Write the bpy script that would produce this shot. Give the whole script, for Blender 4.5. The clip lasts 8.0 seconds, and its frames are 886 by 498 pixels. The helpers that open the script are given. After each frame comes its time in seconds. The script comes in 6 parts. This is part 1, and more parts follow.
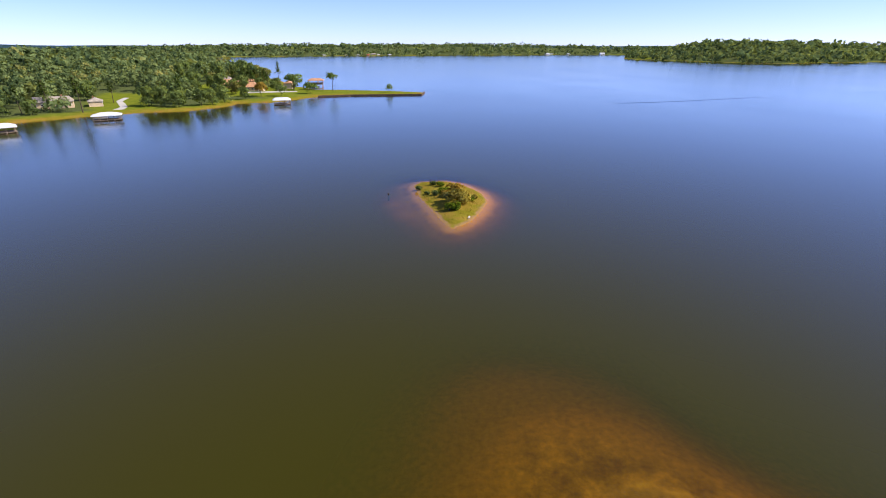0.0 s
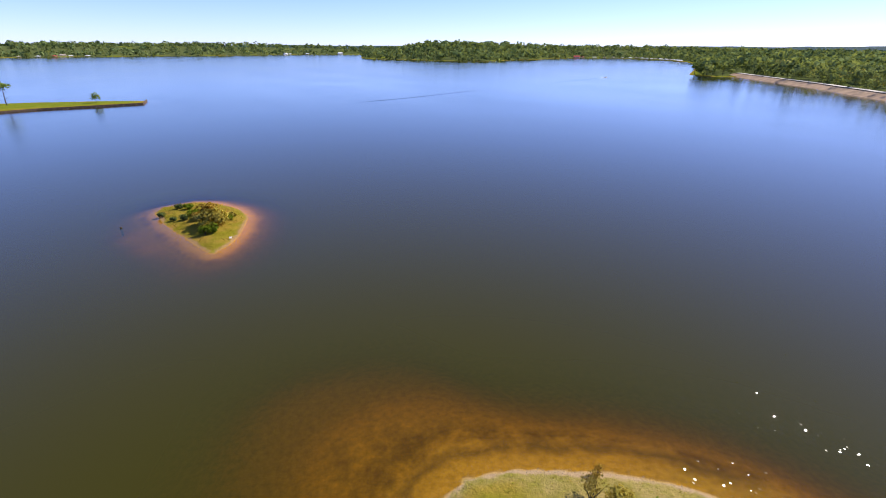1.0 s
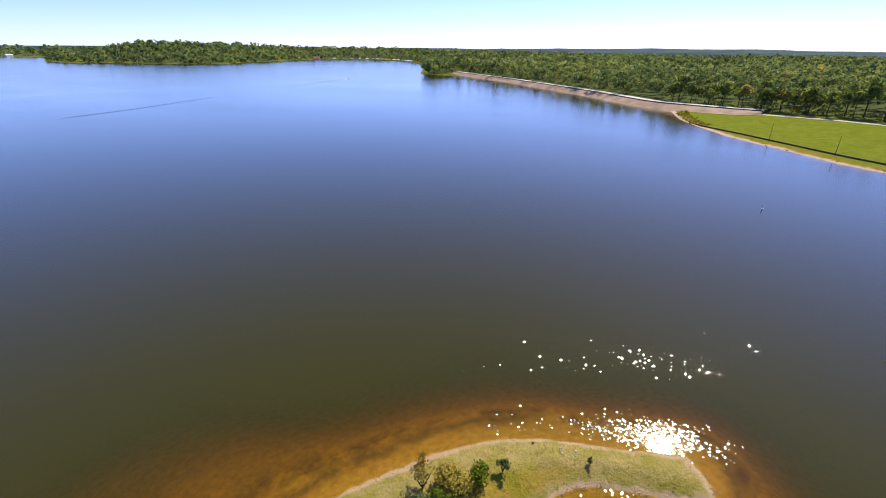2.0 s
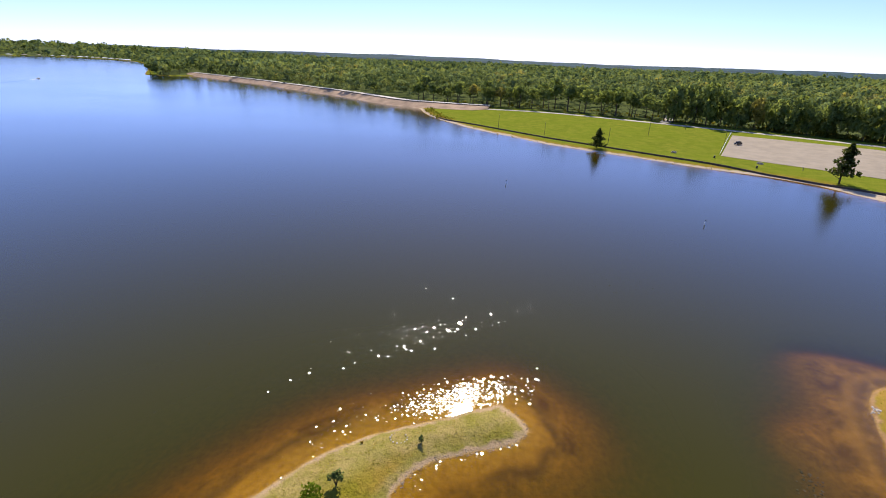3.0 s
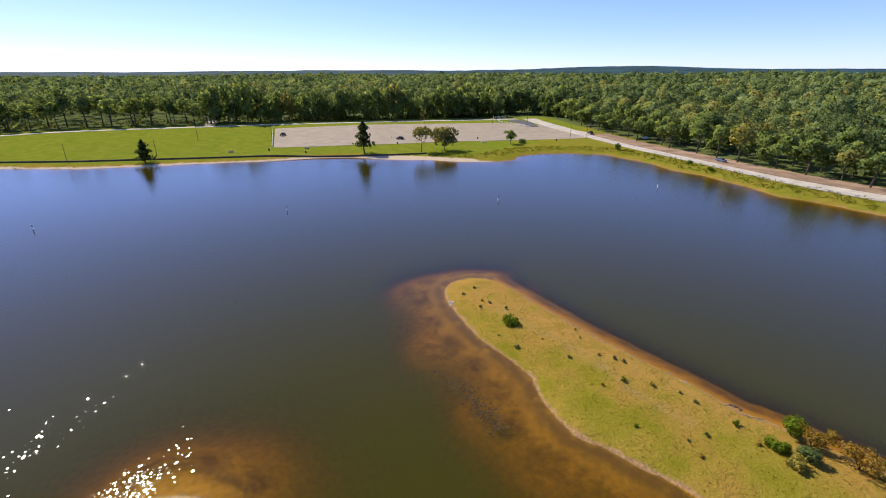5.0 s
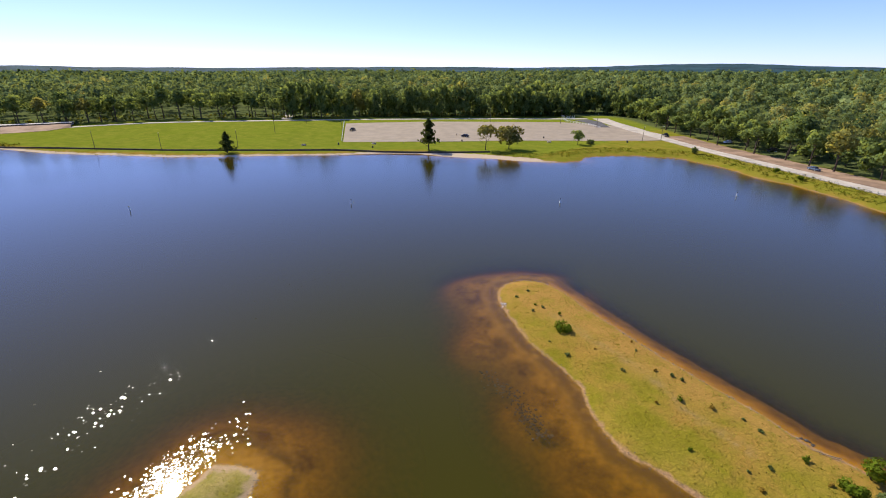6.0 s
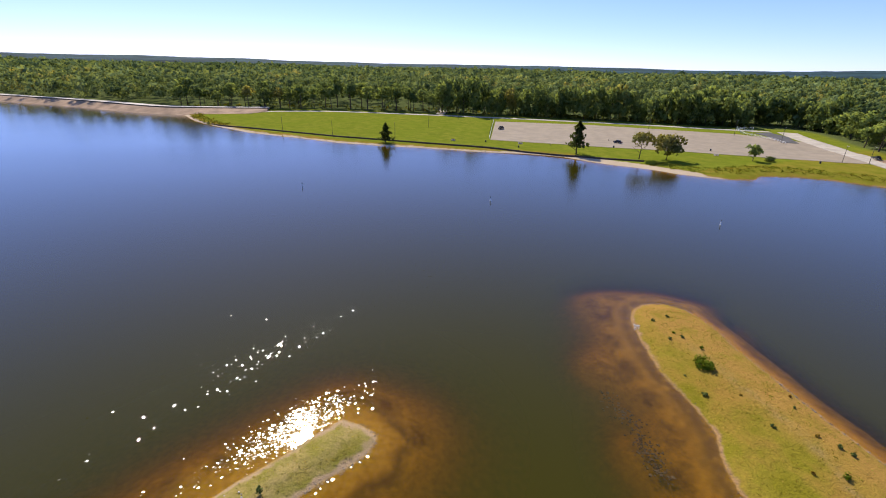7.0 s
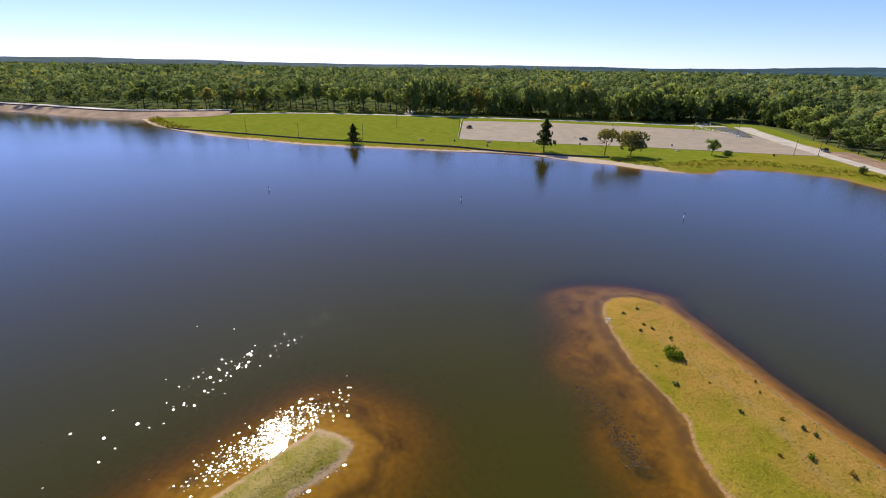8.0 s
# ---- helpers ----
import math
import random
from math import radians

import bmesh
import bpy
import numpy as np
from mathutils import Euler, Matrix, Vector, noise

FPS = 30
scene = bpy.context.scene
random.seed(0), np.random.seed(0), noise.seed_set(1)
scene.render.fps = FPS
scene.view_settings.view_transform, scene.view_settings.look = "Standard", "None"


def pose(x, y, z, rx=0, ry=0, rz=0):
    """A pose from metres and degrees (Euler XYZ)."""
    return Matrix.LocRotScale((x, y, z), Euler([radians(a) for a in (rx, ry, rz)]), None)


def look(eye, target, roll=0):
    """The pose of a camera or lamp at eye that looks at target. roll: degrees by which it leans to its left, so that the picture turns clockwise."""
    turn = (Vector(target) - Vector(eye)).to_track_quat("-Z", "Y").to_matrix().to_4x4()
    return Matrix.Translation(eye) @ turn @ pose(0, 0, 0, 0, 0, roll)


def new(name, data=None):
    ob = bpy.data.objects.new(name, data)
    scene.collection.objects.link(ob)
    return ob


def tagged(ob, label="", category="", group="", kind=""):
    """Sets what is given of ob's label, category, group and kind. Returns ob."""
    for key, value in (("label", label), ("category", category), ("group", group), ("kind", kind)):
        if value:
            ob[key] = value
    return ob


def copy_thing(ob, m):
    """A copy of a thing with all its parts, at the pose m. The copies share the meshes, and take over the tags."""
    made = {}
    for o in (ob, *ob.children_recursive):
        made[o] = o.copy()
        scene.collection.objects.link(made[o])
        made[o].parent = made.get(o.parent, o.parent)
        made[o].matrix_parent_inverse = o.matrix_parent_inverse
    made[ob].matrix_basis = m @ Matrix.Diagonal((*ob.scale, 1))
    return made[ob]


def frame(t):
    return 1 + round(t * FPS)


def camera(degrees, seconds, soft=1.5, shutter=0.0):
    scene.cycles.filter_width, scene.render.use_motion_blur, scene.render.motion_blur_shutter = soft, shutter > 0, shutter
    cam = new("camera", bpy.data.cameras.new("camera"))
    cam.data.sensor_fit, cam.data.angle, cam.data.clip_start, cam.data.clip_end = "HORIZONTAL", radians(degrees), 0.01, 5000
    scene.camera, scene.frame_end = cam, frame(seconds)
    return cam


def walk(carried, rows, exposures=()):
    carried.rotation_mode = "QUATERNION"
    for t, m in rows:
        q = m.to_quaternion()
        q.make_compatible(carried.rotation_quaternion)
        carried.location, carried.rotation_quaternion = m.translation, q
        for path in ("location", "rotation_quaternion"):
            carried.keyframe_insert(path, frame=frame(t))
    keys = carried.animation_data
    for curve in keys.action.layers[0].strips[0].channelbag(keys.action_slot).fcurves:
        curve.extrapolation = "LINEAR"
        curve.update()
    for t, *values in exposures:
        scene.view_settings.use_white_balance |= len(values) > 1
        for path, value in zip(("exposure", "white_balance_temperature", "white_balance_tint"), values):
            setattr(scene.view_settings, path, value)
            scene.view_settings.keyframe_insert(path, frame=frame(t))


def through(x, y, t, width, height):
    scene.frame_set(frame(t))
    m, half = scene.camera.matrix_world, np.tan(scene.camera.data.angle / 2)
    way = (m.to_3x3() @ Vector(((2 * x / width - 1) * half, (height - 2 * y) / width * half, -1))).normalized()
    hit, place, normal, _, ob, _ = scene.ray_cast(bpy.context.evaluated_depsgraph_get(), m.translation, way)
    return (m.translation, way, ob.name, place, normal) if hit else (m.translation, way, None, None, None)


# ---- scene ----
cam = camera(88.64, 8.0, soft=1.0)

# seconds, x, y, z, heading, tilt, lean
PATH = [
    (0.00, 0.00, 0.00, 40.00, 0.00, -24.06, 0.05),
    (0.50, 0.28, -0.55, 40.73, -14.95, -24.10, 0.36),
    (1.00, 1.39, -0.78, 41.33, -29.65, -24.05, 0.23),
    (1.50, 1.01, -0.46, 42.90, -44.97, -23.91, 0.93),
    (1.70, 1.06, -0.40, 43.17, -50.64, -23.91, 0.69),
    (2.10, 1.57, 0.03, 42.63, -62.22, -23.71, 0.46),
    (2.45, 2.40, 0.76, 41.20, -72.58, -23.32, 0.76),
    (2.80, 3.26, 1.58, 39.99, -82.96, -22.91, 1.59),
    (3.00, 3.69, 2.04, 39.56, -88.86, -22.71, 2.23),
    (3.50, 5.16, 2.67, 38.88, -103.01, -22.35, 2.54),
    (4.00, 6.05, 2.66, 38.26, -116.50, -21.79, 1.73),
    (4.50, 7.13, 2.06, 37.72, -129.57, -21.44, 0.82),
    (4.70, 7.27, 1.90, 37.67, -134.54, -21.39, 0.30),
    (4.95, 7.37, 1.70, 37.61, -139.34, -21.34, -0.18),
    (5.25, 7.32, 1.48, 37.60, -141.54, -21.34, -0.41),
    (5.55, 7.13, 1.30, 37.68, -140.05, -21.40, -0.35),
    (5.80, 6.90, 1.20, 37.85, -136.16, -21.53, -0.16),
    (6.00, 6.72, 1.15, 38.03, -132.11, -21.66, 0.02),
    (6.50, 6.25, 1.60, 38.35, -119.74, -21.85, 1.02),
    (7.00, 6.35, 1.93, 38.50, -114.46, -22.00, 1.37),
    (7.50, 6.78, 1.96, 38.47, -116.51, -22.03, 1.28),
    (8.00, 6.84, 1.65, 38.35, -118.22, -21.93, 0.93),
]
walk(cam, [(t, pose(x, y, z, 90 + tilt, 0, yaw) @ pose(0, 0, 0, 0, 0, lean)) for t, x, y, z, yaw, tilt, lean in PATH],
     exposures=[(0.0, 0.85, 6900, 10), (1.5, 0.95, 6900, 10), (3.5, 0.94, 6900, 10), (4.5, 0.88, 6900, 10), (6.5, 0.84, 6900, 10), (8.0, 0.74, 6900, 10)])

# ---- light ----
SUN_AZ, SUN_EL = radians(92.8), radians(42.7)
world = bpy.data.worlds.new("sky")
scene.world = world
world.use_nodes = True
wn = world.node_tree.nodes
sky = wn.new("ShaderNodeTexSky")
sky.sky_type, sky.sun_disc = "NISHITA", False
sky.sun_elevation, sky.sun_rotation = SUN_EL, SUN_AZ
sky.altitude, sky.air_density, sky.dust_density, sky.ozone_density = 0, 0.6, 0.15, 3.0
blue = wn.new("ShaderNodeHueSaturation")
blue.inputs["Saturation"].default_value = 1.24
tint = wn.new("ShaderNodeMix")
tint.data_type, tint.blend_type = "RGBA", "MULTIPLY"
tint.inputs["Factor"].default_value = 1.0
tint.inputs["B"].default_value = (1.42, 1.47, 2.25, 1)
soft = wn.new("ShaderNodeGamma")
soft.inputs["Gamma"].default_value = 0.70
world.node_tree.links.new(sky.outputs[0], soft.inputs["Color"])
world.node_tree.links.new(soft.outputs[0], blue.inputs["Color"])
world.node_tree.links.new(blue.outputs[0], tint.inputs["A"])
world.node_tree.links.new(tint.outputs["Result"], wn["Background"].inputs[0])
wn["Background"].inputs[1].default_value = 0.098
sun_data = bpy.data.lights.new("sun", "SUN")
sun_data.energy, sun_data.angle, sun_data.color = 3.8, radians(0.53), (1.0, 0.95, 0.87)
sun = new("sun", sun_data)
to_sun = Vector((math.cos(SUN_EL) * math.sin(SUN_AZ), math.cos(SUN_EL) * math.cos(SUN_AZ), math.sin(SUN_EL)))
sun.matrix_world = look(to_sun * 100, (0, 0, 0))


# ---- materials ----
class Nodes:
    """Short-hand for building one node material."""

    def __init__(self, name):
        self.mat = bpy.data.materials.new(name)
        self.mat.use_nodes = True
        self.tree = self.mat.node_tree
        self.bsdf = self.tree.nodes["Principled BSDF"]
        self.out = self.tree.nodes["Material Output"]
        self.spot = None

    def add(self, kind, **props):
        n = self.tree.nodes.new("ShaderNode" + kind)
        for k, v in props.items():
            setattr(n, k, v)
        return n

    def put(self, socket, value):
        if hasattr(value, "is_output"):
            self.tree.links.new(value, socket)
        elif isinstance(value, (tuple, list)) and len(value) == 3 and socket.type == "RGBA":
            socket.default_value = (*value, 1)
        else:
            socket.default_value = value

    def place(self):
        if not self.spot:
            self.spot = self.add("NewGeometry").outputs["Position"]
        return self.spot

    def local(self):
        return self.add("TexCoord").outputs["Object"]

    def noise(self, scale, detail=4.0, rough=0.6, where=None, lo=0.35, hi=0.65):
        n = self.add("TexNoise")
        self.put(n.inputs["Vector"], where or self.place())
        n.inputs["Scale"].default_value = scale
        n.inputs["Detail"].default_value = detail
        n.inputs["Roughness"].default_value = rough
        return self.span(n.outputs["Fac"], lo, hi)

    def span(self, value, lo, hi, a=0.0, b=1.0):
        m = self.add("MapRange")
        self.put(m.inputs["Value"], value)
        for k, v in (("From Min", lo), ("From Max", hi), ("To Min", a), ("To Max", b)):
            m.inputs[k].default_value = v
        return m.outputs[0]

    def math(self, op, a, b=0.0):
        m = self.add("Math", operation=op)
        self.put(m.inputs[0], a)
        self.put(m.inputs[1], b)
        return m.outputs[0]

    def mix(self, fac, a, b, blend="MIX"):
        m = self.add("Mix", data_type="RGBA", blend_type=blend)
        self.put(m.inputs["Factor"], fac)
        self.put(m.inputs["A"], a)
        self.put(m.inputs["B"], b)
        return m.outputs["Result"]

    def attr(self, name):
        return self.add("Attribute", attribute_name=name).outputs["Fac"]

    def bump(self, height, strength=0.5, distance=0.1):
        b = self.add("Bump")
        self.put(b.inputs["Height"], height)
        b.inputs["Strength"].default_value, b.inputs["Distance"].default_value = strength, distance
        return b.outputs[0]

    def done(self, color, rough=0.8, normal=None, metal=0.0, spec=0.5):
        self.put(self.bsdf.inputs["Base Color"], color)
        self.put(self.bsdf.inputs["Roughness"], rough)
        self.bsdf.inputs["Metallic"].default_value = metal
        self.bsdf.inputs["Specular IOR Level"].default_value = spec
        if normal:
            self.put(self.bsdf.inputs["Normal"], normal)
        return self.mat


def plain(name, color, rough=0.7, metal=0.0, grain=6.0, vary=0.25, bump=0.15, local=True):
    """A surface with stains at one scale, grain at another and fine relief."""
    n = Nodes(name)
    where = n.local() if local else n.place()
    big = n.noise(grain * 0.15, 3, 0.6, where)
    fine = n.noise(grain, 5, 0.65, where)
    c = n.mix(big, tuple(v * (1 - vary) for v in color), tuple(min(v * (1 + vary), 0.95) for v in color))
    c = n.mix(n.math("MULTIPLY", fine, vary), c, tuple(v * 0.55 for v in color))
    return n.done(c, rough, n.bump(fine, bump, 0.02), metal, 0.12 if rough >= 0.85 else 0.5)


def leafy(name, dark, light, autumn, share=0.15, island=True, through=0.42):
    n = Nodes(name)
    per_thing = n.add("ObjectInfo").outputs["Random"]
    per_clump = n.add("NewGeometry").outputs["Random Per Island"]
    c = n.mix(per_clump, dark, light)
    if island:
        tone = n.attr("tone")
        c = n.mix(n.math("MULTIPLY", per_clump, 0.3), n.mix(tone, dark, light), light)
        turn = n.math("MULTIPLY", n.span(tone, 1.0 - share, 1.0 - share * 0.5), 1.0)
    else:
        c = n.mix(n.math("MULTIPLY", per_thing, 0.5), c, light)
        turn = n.span(per_thing, 1.0 - share, 1.0 - share * 0.5)
    c = n.mix(n.math("MULTIPLY", turn, 0.65), c, autumn)
    c = n.mix(n.math("MULTIPLY", n.noise(1.6, 4, 0.7), 0.22), c, tuple(v * 0.5 for v in dark))
    n.done(c, 0.8, n.bump(n.noise(2.5, 4, 0.7), 0.35, 0.3), spec=0.0)
    trans = n.add("BsdfTranslucent")
    n.put(trans.inputs[0], n.mix(1.0, c, (1.38, 1.17, 0.68), "MULTIPLY"))
    both = n.add("MixShader")
    both.inputs[0].default_value = through
    n.tree.links.new(n.bsdf.outputs[0], both.inputs[1])
    n.tree.links.new(trans.outputs[0], both.inputs[2])
    n.tree.links.new(both.outputs[0], n.out.inputs[0])
    return n.mat


def bed_color(n, z):
    """Orange sand under the water, with drowned weed, silt and brighter bars."""
    weed = n.math("MULTIPLY", n.math("MULTIPLY", n.noise(0.22, 6, 0.7, None, 0.42, 0.62), n.span(z, -0.22, -0.36)), n.span(z, -0.95, -0.6))
    bed = n.mix(n.noise(1.3, 5, 0.7), (0.45, 0.245, 0.026), (0.29, 0.155, 0.016))
    bed = n.mix(n.math("MULTIPLY", weed, 0.85), bed, (0.115, 0.052, 0.010))
    silt = n.math("MULTIPLY", n.attr("silt"), n.noise(0.5, 5, 0.7, None, 0.30, 0.50))
    bed = n.mix(n.math("MULTIPLY", silt, 0.8), bed, (0.105, 0.055, 0.014))
    bed = n.mix(n.math("MULTIPLY", n.attr("bar"), n.span(z, -1.0, -0.25)), bed, n.mix(n.noise(0.5, 5, 0.7), (0.66, 0.30, 0.035), (0.50, 0.235, 0.03)))
    return bed


def ground_material():
    n = Nodes("ground")
    sep = n.add("SeparateXYZ")
    n.put(sep.inputs[0], n.place())
    z = sep.outputs["Z"]
    wob = n.noise(0.5, 5, 0.65, None, 0.3, 0.7)
    fine = n.noise(4.0, 5, 0.7)
    mid = n.noise(0.22, 4, 0.6)
    lawn = n.mix(mid, (0.128, 0.158, 0.016), (0.205, 0.212, 0.026))
    lawn = n.mix(n.math("MULTIPLY", n.noise(0.06, 3, 0.55), 0.6), lawn, (0.152, 0.188, 0.016))
    rough = n.mix(mid, (0.190, 0.160, 0.014), (0.265, 0.200, 0.028))
    rough = n.mix(n.math("MULTIPLY", n.noise(0.11, 4, 0.65, None, 0.44, 0.64), 0.8), rough, (0.30, 0.165, 0.035))
    rough = n.mix(n.math("MULTIPLY", n.attr("tan"), n.noise(0.35, 5, 0.7, None, 0.28, 0.56)), rough, (0.36, 0.20, 0.05))
    straw = n.mix(n.noise(0.45, 5, 0.7), (0.36, 0.265, 0.11), (0.205, 0.185, 0.04))
    rough = n.mix(n.math("MULTIPLY", n.attr("dry"), 0.75), rough, straw)
    rough = n.mix(n.math("MULTIPLY", n.attr("worn"), n.noise(0.8, 4, 0.7, None, 0.35, 0.75)), rough, (0.29, 0.195, 0.075))
    grass = n.mix(n.attr("lawn"), rough, lawn)
    grass = n.mix(n.math("MULTIPLY", fine, 0.3), grass, (0.060, 0.062, 0.008))
    floor = n.mix(wob, (0.105, 0.118, 0.042), (0.060, 0.080, 0.026))
    land = n.mix(n.attr("woods"), grass, floor)
    sand = n.mix(n.attr("isle"), n.mix(fine, (0.50, 0.40, 0.28), (0.40, 0.30, 0.19)), n.mix(n.attr("dry"), n.mix(fine, (0.38, 0.225, 0.105), (0.19, 0.115, 0.055)), (0.34, 0.235, 0.13)))
    edge = n.math("SUBTRACT", z, n.math("ADD", n.math("MULTIPLY", wob, 0.24), n.math("MULTIPLY", n.noise(0.07, 3, 0.6), 0.16)))
    edge = n.math("SUBTRACT", edge, n.math("MULTIPLY", n.attr("beach"), 0.5))
    land = n.mix(n.span(n.math("SUBTRACT", edge, n.span(n.math("ADD", n.attr("isle"), n.attr("dry")), 0.0, 1.0, 0.12, -0.10)), -0.05, 0.07), sand, land)
    c = n.mix(n.span(z, 0.05, -0.03), land, bed_color(n, z))
    relief = n.math("ADD", n.noise(1.1, 5, 0.7), n.math("MULTIPLY", fine, 0.5))
    return n.done(c, 0.95, n.bump(relief, 0.6, 0.12), spec=0.0)


def bed_material():
    n = Nodes("lake_bed")
    sep = n.add("SeparateXYZ")
    n.put(sep.inputs[0], n.place())
    z = sep.outputs["Z"]
    bed = bed_color(n, z)
    return n.done(bed, 0.95, n.bump(n.noise(1.1, 5, 0.7), 0.5, 0.12), spec=0.0)


def water_material():
    n = Nodes("lake_water")
    depth = n.attr("depth")
    comb = n.add("CombineColor")
    rest = n.add("CombineColor")
    body = (0.0360, 0.0313, 0.0026)
    for i, k in enumerate((0.60, 0.80, 2.1)):
        kept = n.math("EXPONENT", n.math("MULTIPLY", depth, -k))
        n.put(comb.inputs[i], kept)
        n.put(rest.inputs[i], n.math("MULTIPLY", n.math("SUBTRACT", 1.0, kept), body[i]))
    clear = n.add("BsdfTransparent")
    n.put(clear.inputs[0], comb.outputs[0])
    murk = n.add("BsdfDiffuse")
    n.put(murk.inputs[0], rest.outputs[0])
    under = n.add("AddShader")
    n.tree.links.new(clear.outputs[0], under.inputs[0])
    n.tree.links.new(murk.outputs[0], under.inputs[1])
    stretch = n.add("Mapping")
    n.put(stretch.inputs["Vector"], n.place())
    stretch.inputs["Scale"].default_value = (1.0, 0.55, 1.0)
    stretch.inputs["Rotation"].default_value = (0, 0, 0.5)
    ripple = n.math("SUBTRACT", n.noise(2.2, 3, 0.55, stretch.outputs[0], 0.2, 0.8), 0.5)
    swell = n.noise(0.3, 2, 0.5, stretch.outputs[0], 0.2, 0.8)
    breeze = n.noise(0.012, 3, 0.6, stretch.outputs[0], 0.35, 0.65)
    calm = n.math("ADD", n.math("MULTIPLY", ripple, 0.12), n.math("MULTIPLY", swell, 0.35))
    gloss = n.add("BsdfGlossy", distribution="BECKMANN")
    n.put(gloss.inputs["Roughness"], n.math("ADD", 0.06, n.math("MULTIPLY", n.attr("ruffle"), n.span(breeze, 0.0, 1.0, 0.10, 0.15))))
    n.put(gloss.inputs["Normal"], n.bump(calm, 1.0, 0.035))
    # small wind-blown facets, each tilted its own way
    cells = n.add("TexVoronoi")
    n.put(cells.inputs["Vector"], n.place())
    cells.inputs["Scale"].default_value = 5.3
    pick = n.add("SeparateColor")
    n.put(pick.inputs[0], cells.outputs["Color"])
    swing = n.math("MULTIPLY", n.attr("ripple"), n.span(pick.outputs[2], 0.0, 1.0, 0.35, 1.0))
    chance = n.add("TexWhiteNoise", noise_dimensions="3D")
    n.put(chance.inputs["Vector"], cells.outputs["Position"])
    thick = n.math("MULTIPLY", n.attr("gust"), n.noise(0.35, 4, 0.65, None, 0.34, 0.52))
    active = n.math("LESS_THAN", chance.outputs["Value"], thick)
    facet = n.add("CombineXYZ")
    for i in (0, 1):
        n.put(facet.inputs[i], n.math("MULTIPLY", n.math("SUBTRACT", pick.outputs[i], 0.5), swing))
    facet.inputs[2].default_value = 1.0
    unit = n.add("VectorMath", operation="NORMALIZE")
    n.put(unit.inputs[0], facet.outputs[0])
    glint = n.add("BsdfGlossy", distribution="BECKMANN")
    n.put(glint.inputs["Roughness"], n.math("ADD", 0.095, n.math("MULTIPLY", n.attr("ruffle"), 0.14)))
    n.put(glint.inputs["Normal"], unit.outputs[0])
    shine = n.add("MixShader")
    n.put(shine.inputs[0], active)
    n.tree.links.new(gloss.outputs[0], shine.inputs[1])
    n.tree.links.new(glint.outputs[0], shine.inputs[2])
    fres = n.add("Fresnel")
    fres.inputs["IOR"].default_value = 1.33
    full = n.add("MixShader")
    n.put(full.inputs[0], n.math("MINIMUM", n.math("MAXIMUM", n.math("SUBTRACT", n.math("MULTIPLY", fres.outputs[0], 1.60), 0.028), 0.005), 1.0))
    n.tree.links.new(under.outputs[0], full.inputs[1])
    n.tree.links.new(shine.outputs[0], full.inputs[2])
    n.tree.links.new(full.outputs[0], n.out.inputs[0])
    return n.mat


MAT_GROUND = ground_material()
MAT_BED = bed_material()
MAT_WATER = water_material()
MAT_GRAVEL = plain("pale_gravel", (0.29, 0.235, 0.165), 0.9, 0, 1.2, 0.10, 0.3, False)
MAT_ROAD = plain("pale_road", (0.42, 0.365, 0.285), 0.9, 0, 1.5, 0.15, 0.2, False)
MAT_ASPHALT = plain("grey_asphalt", (0.10, 0.095, 0.09), 0.9, 0, 1.5, 0.15, 0.2, False)
MAT_APRON = plain("tan_concrete", (0.33, 0.22, 0.135), 0.9, 0, 0.6, 0.25, 0.3, False)
MAT_CREST = plain("pale_crest_concrete", (0.50, 0.45, 0.38), 0.9, 0, 0.8, 0.12, 0.2, False)
MAT_WALL = plain("weathered_timber_and_shade", (0.10, 0.07, 0.05), 0.9, 0, 3.0, 0.3, 0.4, False)
# blue-green base colour stands in for haze over the far ridges
MAT_HILLS = plain("hazy_distant_woods", (0.020, 0.050, 0.052), 1.0, 0, 0.05, 0.5, 0.0, False)
MAT_BARK = plain("bark", (0.09, 0.065, 0.045), 0.95, 0, 5.0, 0.35, 0.8)
MAT_LEAF = leafy("tree_leaves", (0.088, 0.142, 0.048), (0.27, 0.345, 0.110), (0.34, 0.30, 0.09), 0.05, False, 0.58)
MAT_WOODS = leafy("woods_leaves", (0.062, 0.105, 0.043), (0.265, 0.330, 0.125), (0.38, 0.33, 0.09), 0.04, True, 0.42)
MAT_FRESH = leafy("fresh_leaves", (0.075, 0.125, 0.030), (0.23, 0.31, 0.075), (0.2, 0.2, 0.05), 0.0, False, 0.4)
MAT_PINE = leafy("pine_needles", (0.075, 0.125, 0.030), (0.17, 0.24, 0.055), (0.16, 0.20, 0.045), 0.05, False, 0.4)

